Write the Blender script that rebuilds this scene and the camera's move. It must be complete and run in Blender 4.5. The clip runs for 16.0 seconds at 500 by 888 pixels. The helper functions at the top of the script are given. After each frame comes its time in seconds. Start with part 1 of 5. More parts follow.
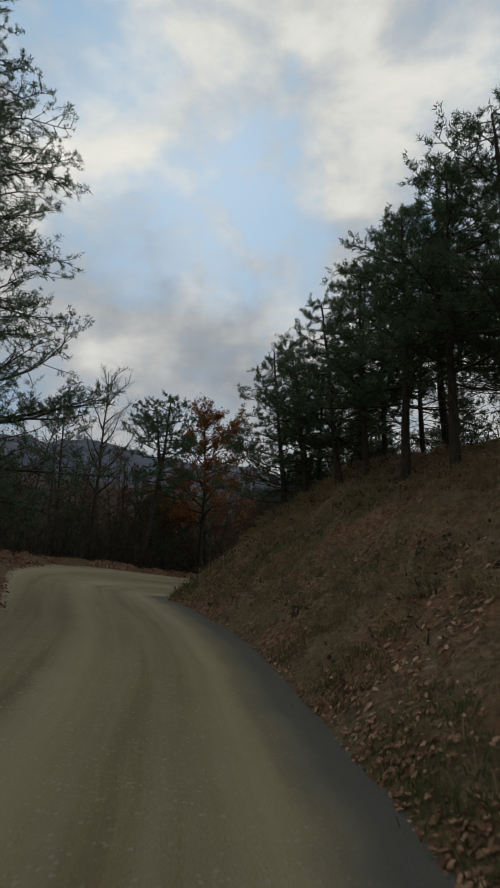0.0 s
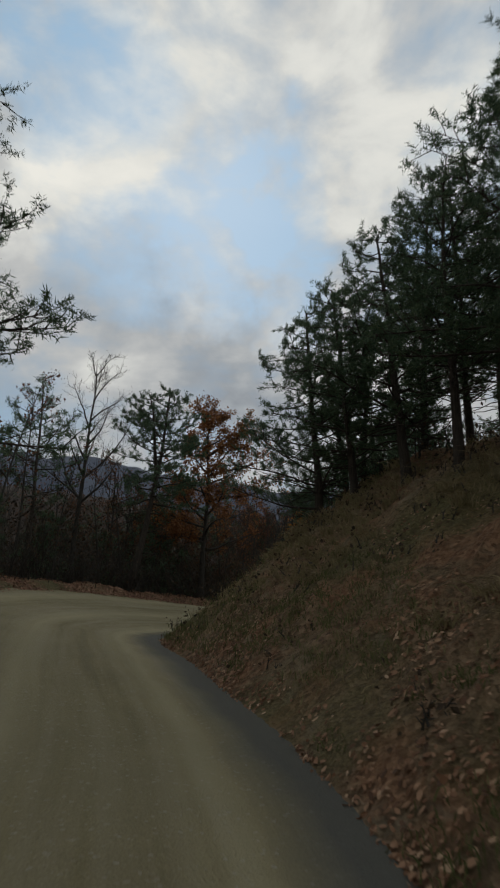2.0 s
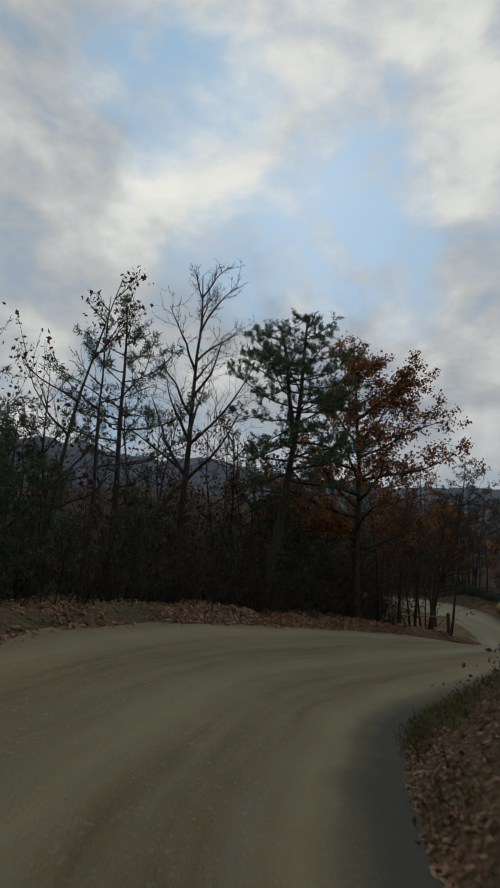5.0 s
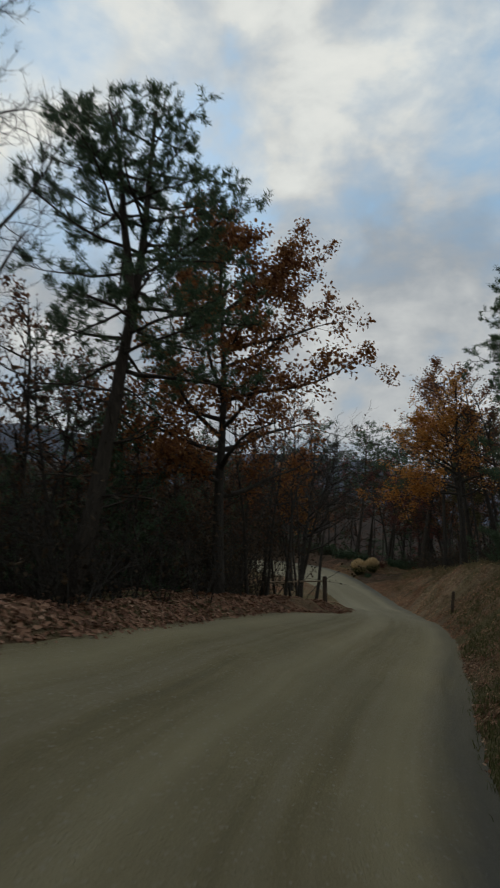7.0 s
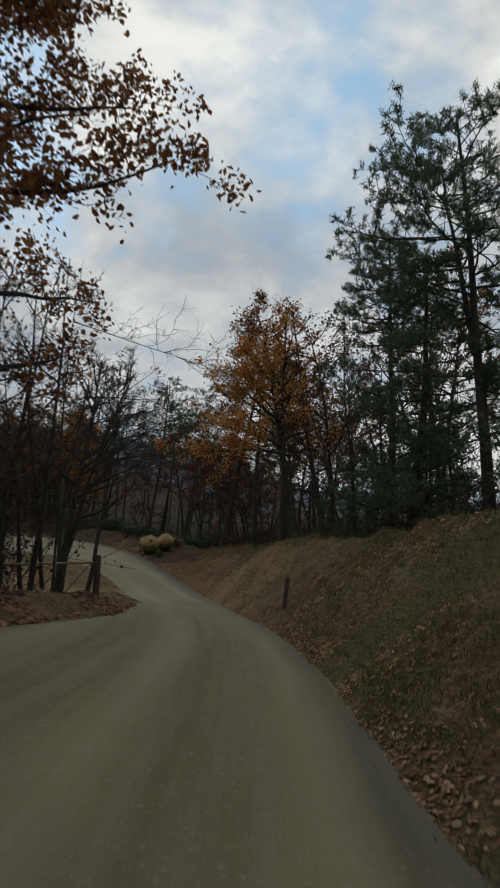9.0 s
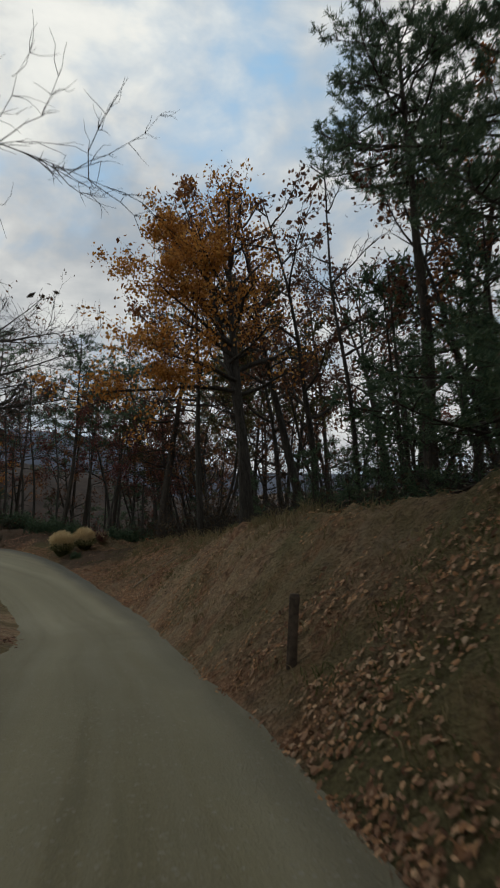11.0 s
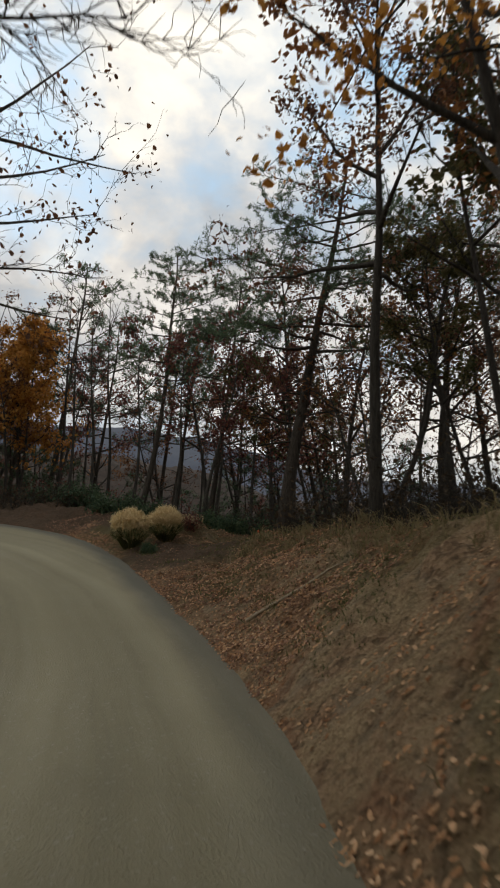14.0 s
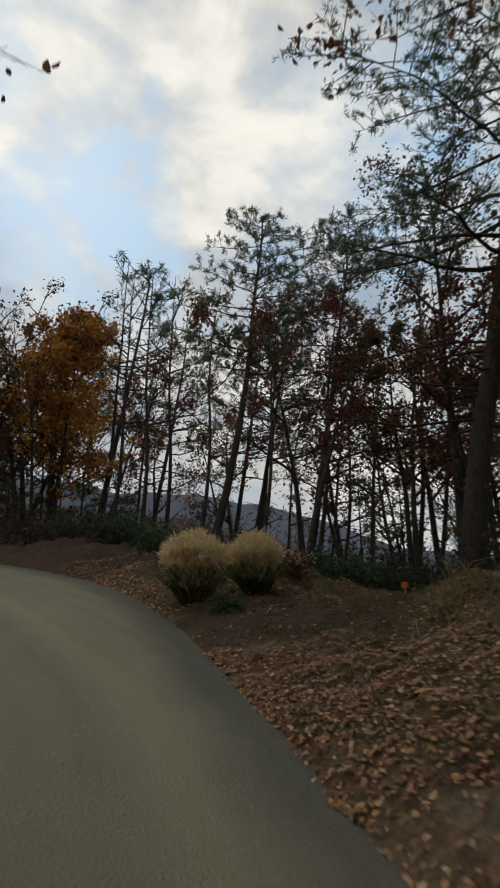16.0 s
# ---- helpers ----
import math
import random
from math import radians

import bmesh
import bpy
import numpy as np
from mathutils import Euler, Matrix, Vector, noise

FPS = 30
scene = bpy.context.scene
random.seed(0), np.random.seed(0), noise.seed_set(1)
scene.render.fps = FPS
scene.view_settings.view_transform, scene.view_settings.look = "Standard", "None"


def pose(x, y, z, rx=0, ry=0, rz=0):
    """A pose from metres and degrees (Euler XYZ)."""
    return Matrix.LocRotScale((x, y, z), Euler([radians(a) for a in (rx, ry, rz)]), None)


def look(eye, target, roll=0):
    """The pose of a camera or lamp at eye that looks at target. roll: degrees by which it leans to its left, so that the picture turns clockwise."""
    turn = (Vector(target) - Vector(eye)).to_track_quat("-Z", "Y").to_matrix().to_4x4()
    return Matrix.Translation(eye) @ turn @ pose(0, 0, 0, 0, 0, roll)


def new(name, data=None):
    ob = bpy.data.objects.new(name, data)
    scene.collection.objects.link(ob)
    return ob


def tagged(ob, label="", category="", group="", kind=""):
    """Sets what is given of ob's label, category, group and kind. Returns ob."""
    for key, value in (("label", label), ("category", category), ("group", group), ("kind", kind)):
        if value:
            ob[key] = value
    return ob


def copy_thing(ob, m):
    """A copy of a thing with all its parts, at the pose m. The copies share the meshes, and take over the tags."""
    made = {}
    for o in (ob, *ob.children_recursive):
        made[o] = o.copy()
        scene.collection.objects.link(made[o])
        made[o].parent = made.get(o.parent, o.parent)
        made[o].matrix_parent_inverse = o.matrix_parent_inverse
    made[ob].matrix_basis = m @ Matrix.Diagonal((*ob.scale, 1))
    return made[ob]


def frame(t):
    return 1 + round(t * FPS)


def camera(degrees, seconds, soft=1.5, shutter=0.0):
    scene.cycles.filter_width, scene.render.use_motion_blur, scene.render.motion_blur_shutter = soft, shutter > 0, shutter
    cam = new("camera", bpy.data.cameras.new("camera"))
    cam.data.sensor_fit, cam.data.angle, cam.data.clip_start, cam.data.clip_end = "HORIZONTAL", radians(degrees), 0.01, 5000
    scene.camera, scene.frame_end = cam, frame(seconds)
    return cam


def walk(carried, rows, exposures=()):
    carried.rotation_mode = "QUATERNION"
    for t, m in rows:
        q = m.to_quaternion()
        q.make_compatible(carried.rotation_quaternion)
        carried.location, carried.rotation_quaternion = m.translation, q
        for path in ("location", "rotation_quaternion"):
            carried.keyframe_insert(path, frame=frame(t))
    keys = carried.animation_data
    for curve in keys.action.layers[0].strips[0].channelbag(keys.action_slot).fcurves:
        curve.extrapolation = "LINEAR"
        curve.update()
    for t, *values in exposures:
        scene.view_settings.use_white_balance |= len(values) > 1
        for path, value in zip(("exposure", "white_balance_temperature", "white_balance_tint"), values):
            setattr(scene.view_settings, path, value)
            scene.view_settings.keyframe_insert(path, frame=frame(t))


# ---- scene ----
cam = camera(45.7, 16.0, soft=1.9, shutter=0.3)
PATH = [
    (0, (0.000, 0.000, 1.600), (-0.250, 1.957, 1.928), 1.21),
    (0.5, (-0.268, 0.997, 1.605), (-0.507, 2.951, 1.957), 0.97),
    (1, (-0.566, 2.108, 1.618), (-0.804, 4.057, 1.997), 1.63),
    (1.5, (-0.877, 3.369, 1.622), (-1.114, 5.316, 2.014), 1.52),
    (2, (-1.194, 4.730, 1.615), (-1.441, 6.676, 2.003), 1.70),
    (2.5, (-1.569, 6.163, 1.623), (-1.822, 8.111, 2.000), 1.46),
    (3, (-1.984, 7.623, 1.630), (-2.279, 9.564, 2.011), 1.22),
    (3.5, (-2.500, 9.073, 1.656), (-2.896, 10.995, 2.041), 1.21),
    (4, (-3.086, 10.457, 1.686), (-3.582, 12.355, 2.073), 1.18),
    (4.2, (-3.334, 11.026, 1.698), (-3.869, 12.914, 2.086), 1.33),
    (4.7, (-4.039, 12.502, 1.730), (-4.643, 14.370, 2.111), 1.48),
    (5.25, (-4.926, 14.302, 1.745), (-5.535, 16.173, 2.105), 1.66),
    (5.8, (-5.704, 16.268, 1.702), (-6.230, 18.169, 2.032), 1.53),
    (6.3, (-6.118, 18.182, 1.580), (-6.479, 20.126, 1.883), 0.88),
    (6.5, (-6.214, 18.968, 1.515), (-6.497, 20.926, 1.808), 0.47),
    (7, (-6.417, 20.939, 1.341), (-6.481, 22.919, 1.609), -0.50),
    (7.5, (-6.463, 22.915, 1.154), (-6.307, 24.893, 1.407), -0.90),
    (8, (-6.240, 24.851, 0.969), (-5.899, 26.808, 1.205), -0.44),
    (8.5, (-5.871, 26.692, 0.794), (-5.386, 28.619, 1.019), 0.59),
    (9, (-5.373, 28.594, 0.637), (-4.769, 30.489, 0.847), 1.14),
    (9.2, (-5.157, 29.356, 0.575), (-4.511, 31.237, 0.786), 1.07),
    (9.7, (-4.617, 31.219, 0.437), (-3.877, 33.067, 0.632), 0.57),
    (10.25, (-3.984, 33.200, 0.308), (-3.187, 35.026, 0.484), -1.20),
    (10.8, (-3.370, 35.144, 0.178), (-2.556, 36.964, 0.340), -2.93),
    (11.3, (-2.881, 36.911, 0.037), (-2.082, 38.738, 0.197), -3.34),
    (11.5, (-2.689, 37.619, -0.023), (-1.900, 39.450, 0.139), -3.12),
    (12, (-2.260, 39.398, -0.184), (-1.501, 41.240, -0.017), -2.65),
    (12.5, (-1.933, 41.178, -0.339), (-1.225, 43.041, -0.169), -1.71),
    (13, (-1.619, 42.739, -0.518), (-0.992, 44.631, -0.347), -0.69),
    (13.5, (-1.368, 44.387, -0.688), (-0.814, 46.302, -0.519), -0.35),
    (14, (-1.227, 46.125, -0.866), (-0.734, 48.055, -0.680), -0.23),
    (14.5, (-0.992, 47.951, -1.041), (-0.555, 49.891, -0.823), 0.55),
    (15, (-0.873, 49.800, -1.247), (-0.477, 51.741, -0.971), 0.24),
    (15.5, (-0.809, 51.689, -1.445), (-0.462, 53.627, -1.097), 0.26),
    (16, (-0.788, 53.548, -1.641), (-0.522, 55.487, -1.231), 0.78),
]
walk(cam, [(t, look(eye, target, roll)) for t, eye, target, roll in PATH],[(0.0, -0.1, 6650, 10), (4.2, -0.12, 6550, 10), (6.5, -0.1, 6450, 9), (8.5, 0.08, 6500, 9), (11.5, 0.16, 6600, 10), (12.5, 0.33, 7000, 12), (13.3, 0.46, 7100, 13), (14.0, 0.48, 7150, 13), (15.0, 0.24, 6950, 12), (16.0, 0.18, 6850, 11)])

# places in the sky, as degrees to the left of +y and above the horizon: where the deck thins, and where it glows or darkens
SKY_GAPS = [(27, 42, 1, 9, 0.2), (11, 31, 1, 9, 0.2), (2, 27, 1, 8, 0.2), (20, 27, 1, 8, 0.12), (-18, 38, 1, 11, 0.1), (-28, 35, 2, 13, 0.14), (-13, 27, 1, 5, 0.08), (5, 34, 1, 6, 0.1)]
SKY_SHADES = [(-14, 34, 3, 17, 0.07), (9, 36, 3, 26, 0.06), (3, 43, 2, 18, 0.09), (21, 41, 2, 14, 0.14), (17, 29, 1, 8, 0.07), (6, 38, 1, 8, 0.05), (25, 34, 1, 9, 0.1), (10, 20.5, 1, 8, -0.13), (17, 18, 1, 8, -0.1), (-15, 20.5, 2, 10, -0.12), (-21, 18.5, 1, 5, 0.06), (4, 20, 1, 5, 0.12), (2, 17, 2, 9, -0.14), (0, 5, 2, 16, -0.06)]


# ---- world and light ----
SUN_YAW, SUN_UP = 12.0, 36.0


def link(tree, a, b):
    tree.links.new(a, b)


def node(tree, kind, **values):
    n = tree.nodes.new(kind)
    for key, value in values.items():
        if key in n.inputs:
            n.inputs[key].default_value = value
    return n


def maths(tree, op, a, b=None, clamp=False):
    n = tree.nodes.new("ShaderNodeMath")
    n.operation, n.use_clamp = op, clamp
    for i, v in enumerate((a, b)):
        if v is None:
            continue
        if isinstance(v, (int, float)):
            n.inputs[i].default_value = v
        else:
            link(tree, v, n.inputs[i])
    return n.outputs[0]


def blend(tree, fac, a, b, kind="MIX"):
    n = tree.nodes.new("ShaderNodeMix")
    n.data_type, n.blend_type = "RGBA", kind
    for sock, v in ((n.inputs["Factor"], fac), (n.inputs[6], a), (n.inputs[7], b)):
        if isinstance(v, (int, float)):
            sock.default_value = v
        elif isinstance(v, tuple):
            sock.default_value = (*v, 1) if len(v) == 3 else v
        else:
            link(tree, v, sock)
    return n.outputs[2]


def ramp(tree, fac, stops, smooth=False):
    n = tree.nodes.new("ShaderNodeValToRGB")
    n.color_ramp.interpolation = "B_SPLINE" if smooth else "LINEAR"
    while len(n.color_ramp.elements) < len(stops):
        n.color_ramp.elements.new(0.5)
    for e, (p, c) in zip(n.color_ramp.elements, stops):
        e.position = p
        e.color = (c, c, c, 1) if isinstance(c, (int, float)) else (*c, 1)
    link(tree, fac, n.inputs[0])
    return n.outputs[0]


def noise_of(tree, vec, scale, detail=4.0, rough=0.55, distort=0.0):
    n = node(tree, "ShaderNodeTexNoise", Scale=scale, Detail=detail, Roughness=rough, Distortion=distort)
    if vec is not None:
        link(tree, vec, n.inputs["Vector"])
    return n.outputs["Fac"]


def aim(yaw, up):
    """A direction: degrees to the left of +y, degrees above the horizon."""
    y, u = radians(yaw), radians(up)
    return Vector((-math.sin(y) * math.cos(u), math.cos(y) * math.cos(u), math.sin(u)))


world = bpy.data.worlds.new("world")
world.use_nodes = True
scene.world = world
wt = world.node_tree
wt.nodes.clear()
sky = wt.nodes.new("ShaderNodeTexSky")
sky.sky_type, sky.sun_disc = "NISHITA", False
sky.sun_elevation, sky.sun_rotation = radians(SUN_UP), radians(-SUN_YAW)
sky.air_density, sky.dust_density, sky.ozone_density = 1.0, 0.6, 1.5
coord = wt.nodes.new("ShaderNodeTexCoord")
direction = coord.outputs["Generated"]


drift = node(wt, "ShaderNodeTexNoise", Scale=5.0, Detail=5.0, Roughness=0.55)
link(wt, direction, drift.inputs["Vector"])
shift = wt.nodes.new("ShaderNodeVectorMath")
shift.operation = "MULTIPLY_ADD"
link(wt, drift.outputs["Color"], shift.inputs[0])
shift.inputs[1].default_value, shift.inputs[2].default_value = (0.4, 0.4, 0.4), (-0.2, -0.2, -0.2)
warp = wt.nodes.new("ShaderNodeVectorMath")
warp.operation = "ADD"
link(wt, direction, warp.inputs[0])
link(wt, shift.outputs[0], warp.inputs[1])
unit = wt.nodes.new("ShaderNodeVectorMath")
unit.operation = "NORMALIZE"
link(wt, warp.outputs[0], unit.inputs[0])
drifted = unit.outputs[0]


def toward(yaw, up, inner, outer):
    """How near the sky's direction is to a place in the sky: 1 within inner degrees, 0 beyond outer."""
    d = wt.nodes.new("ShaderNodeVectorMath")
    d.operation = "DOT_PRODUCT"
    link(wt, drifted, d.inputs[0])
    d.inputs[1].default_value = aim(yaw, up)
    r = wt.nodes.new("ShaderNodeMapRange")
    r.interpolation_type = "SMOOTHSTEP"
    link(wt, d.outputs["Value"], r.inputs[0])
    r.inputs[1].default_value, r.inputs[2].default_value = math.cos(radians(outer)), math.cos(radians(inner))
    return r.outputs[0]


stretch = wt.nodes.new("ShaderNodeMapping")
stretch.inputs["Scale"].default_value = (1.0, 1.0, 1.7)
link(wt, direction, stretch.inputs["Vector"])
billow = noise_of(wt, stretch.outputs[0], 4.2, 7.0, 0.55, 0.35)
wisps = noise_of(wt, stretch.outputs[0], 11.0, 4.0, 0.5, 0.2)
# thin places in the cloud deck where the blue shows
hole = None
for yaw, up, inner, outer, amount in SKY_GAPS:
    h = maths(wt, "MULTIPLY", toward(yaw, up, inner, outer), amount)
    hole = h if hole is None else maths(wt, "ADD", hole, h)
cover = maths(wt, "ADD", maths(wt, "MULTIPLY", billow, 0.6), maths(wt, "MULTIPLY", wisps, 0.4))
cover = maths(wt, "SUBTRACT", maths(wt, "ADD", cover, 0.1), hole)
cover = ramp(wt, cover, [(0.3, 0.05), (0.45, 0.6), (0.6, 1.0)])
# brightness of the deck: dark bellies low down, glow round the hidden sun
lum = maths(wt, "ADD", maths(wt, "MULTIPLY", maths(wt, "SUBTRACT", billow, 0.5), 1.05), 0.55)
lum = maths(wt, "ADD", lum, maths(wt, "MULTIPLY", maths(wt, "SUBTRACT", wisps, 0.5), 0.42))
for yaw, up, inner, outer, amount in SKY_SHADES:
    lum = maths(wt, "ADD", lum, maths(wt, "MULTIPLY", toward(yaw, up, inner, outer), amount))
deck = ramp(wt, lum, [(0.15, (0.25, 0.28, 0.325)), (0.4, (0.42, 0.46, 0.5)), (0.6, (0.63, 0.65, 0.655)), (0.8, (0.885, 0.9, 0.865)), (1.0, (1.04, 1.035, 0.97))])
cloud = blend(wt, 1.0, deck, (6.0, 6.0, 6.0), "MULTIPLY")
clear = blend(wt, 0.85, sky.outputs[0], (2.05, 3.5, 4.9))
total = blend(wt, cover, clear, cloud)
bg = node(wt, "ShaderNodeBackground", Strength=0.142)
link(wt, total, bg.inputs[0])
wo = wt.nodes.new("ShaderNodeOutputWorld")
link(wt, bg.outputs[0], wo.inputs[0])

sun = new("sun", bpy.data.lights.new("sun", "SUN"))
sun.data.energy, sun.data.angle, sun.data.color = 0.3, radians(40), (1.0, 0.93, 0.82)
sun.matrix_world = look(aim(SUN_YAW, SUN_UP) * 50, (0, 0, 0))


# ---- materials ----
def surface(name, rough=0.8, spec=0.25):
    m = bpy.data.materials.new(name)
    m.use_nodes = True
    t = m.node_tree
    b = t.nodes["Principled BSDF"]
    b.inputs["Roughness"].default_value = rough
    b.inputs["Specular IOR Level"].default_value = spec
    return m, t, b


def place_of(t):
    return t.nodes.new("ShaderNodeTexCoord").outputs["Object"]


def bumped(t, b, height, strength, distance=0.02):
    n = node(t, "ShaderNodeBump", Strength=strength, Distance=distance)
    link(t, height, n.inputs["Height"])
    link(t, n.outputs[0], b.inputs["Normal"])


def make_bark(name, dark, light):
    m, t, b = surface(name, 0.92, 0.15)
    co = place_of(t)
    mp = t.nodes.new("ShaderNodeMapping")
    mp.inputs["Scale"].default_value = (14, 14, 2.4)
    link(t, co, mp.inputs[0])
    fine = noise_of(t, mp.outputs[0], 1.6, 6, 0.65, 0.6)
    wide = noise_of(t, co, 1.1, 3)
    col = blend(t, ramp(t, fine, [(0.32, 0.0), (0.68, 1.0)]), dark, light)
    col = blend(t, maths(t, "MULTIPLY", wide, 0.45), col, (0.05, 0.052, 0.04))
    link(t, col, b.inputs["Base Color"])
    bumped(t, b, fine, 0.8, 0.03)
    return m


def make_foliage(name, stops, through_light=0.35, rough=0.6, wide_scale=0.55):
    """Leaves or needles: each differs a little, and whole boughs differ too; thin, so light passes through."""
    m, t, b = surface(name, rough, 0.2)
    rnd = t.nodes.new("ShaderNodeNewGeometry").outputs["Random Per Island"]
    wide = noise_of(t, place_of(t), wide_scale, 2)
    mixed = maths(t, "ADD", maths(t, "MULTIPLY", rnd, 0.6), maths(t, "MULTIPLY", wide, 0.4))
    col = ramp(t, mixed, stops)
    link(t, col, b.inputs["Base Color"])
    tr = t.nodes.new("ShaderNodeBsdfTranslucent")
    link(t, col, tr.inputs[0])
    mix = t.nodes.new("ShaderNodeMixShader")
    mix.inputs[0].default_value = through_light
    link(t, b.outputs[0], mix.inputs[1])
    link(t, tr.outputs[0], mix.inputs[2])
    link(t, mix.outputs[0], t.nodes["Material Output"].inputs[0])
    return m


BARK_PINE = make_bark("pine_bark", (0.02, 0.017, 0.0145), (0.078, 0.059, 0.047))
BARK_OAK = make_bark("oak_bark", (0.02, 0.018, 0.016), (0.08, 0.069, 0.06))
NEEDLES = make_foliage("needles", [(0.15, (0.034, 0.062, 0.038)), (0.5, (0.066, 0.108, 0.06)), (0.85, (0.115, 0.15, 0.076))], 0.4)
LEAF_ORANGE = make_foliage("orange_leaves", [(0.15, (0.2, 0.08, 0.022)), (0.45, (0.44, 0.19, 0.04)), (0.7, (0.54, 0.27, 0.065)), (0.95, (0.36, 0.23, 0.07))], 0.58)
LEAF_RUSSET = make_foliage("russet_leaves", [(0.15, (0.09, 0.038, 0.022)), (0.5, (0.215, 0.09, 0.035)), (0.8, (0.31, 0.145, 0.048)), (0.95, (0.18, 0.13, 0.05))], 0.5)
LEAF_BROWN = make_foliage("brown_leaves", [(0.15, (0.045, 0.024, 0.016)), (0.5, (0.12, 0.058, 0.034)), (0.9, (0.2, 0.098, 0.05))], 0.52)
# dun undergrowth leaves, darkened so their colour holds the shade below the trees
LEAF_DUN_SHADED = make_foliage("shaded_dun_leaves", [(0.15, (0.026, 0.02, 0.014)), (0.5, (0.062, 0.044, 0.027)), (0.9, (0.115, 0.078, 0.045))], 0.4)
LEAF_MAROON = make_foliage("maroon_leaves", [(0.15, (0.06, 0.025, 0.023)), (0.5, (0.15, 0.055, 0.045)), (0.9, (0.23, 0.1, 0.065))], 0.52)
LEAF_OLIVE = make_foliage("olive_leaves", [(0.15, (0.04, 0.046, 0.02)), (0.5, (0.09, 0.085, 0.035)), (0.9, (0.16, 0.125, 0.05))], 0.4)
LITTER = make_foliage("leaf_litter", [(0.1, (0.12, 0.058, 0.028)), (0.35, (0.31, 0.155, 0.072)), (0.6, (0.47, 0.265, 0.135)), (0.9, (0.58, 0.4, 0.25))], 0.1, 0.75, 0.9)
DRY_GRASS = make_foliage("dry_grass", [(0.15, (0.14, 0.11, 0.06)), (0.5, (0.27, 0.21, 0.115)), (0.9, (0.16, 0.155, 0.065))], 0.25, 0.8)
GREEN_GRASS = make_foliage("green_grass", [(0.15, (0.055, 0.066, 0.024)), (0.5, (0.1, 0.11, 0.04)), (0.9, (0.17, 0.15, 0.07))], 0.35, 0.8)
# darker copy of the leaf litter: the early bank's shade is in its colour
LITTER_SHADED = make_foliage("shaded_leaf_litter", [(0.1, (0.055, 0.032, 0.02)), (0.4, (0.18, 0.092, 0.05)), (0.65, (0.3, 0.175, 0.105)), (0.85, (0.44, 0.31, 0.2))], 0.1, 0.8, 0.9)
LITTER_RUST = make_foliage("damp_rust_leaf_litter", [(0.1, (0.075, 0.04, 0.025)), (0.4, (0.19, 0.098, 0.06)), (0.7, (0.31, 0.175, 0.11)), (0.95, (0.46, 0.32, 0.22))], 0.1, 0.75, 0.9)
PLUME = make_foliage("grass_plume", [(0.15, (0.56, 0.43, 0.23)), (0.6, (0.74, 0.6, 0.36)), (0.9, (0.84, 0.74, 0.5))], 0.55, 0.8)


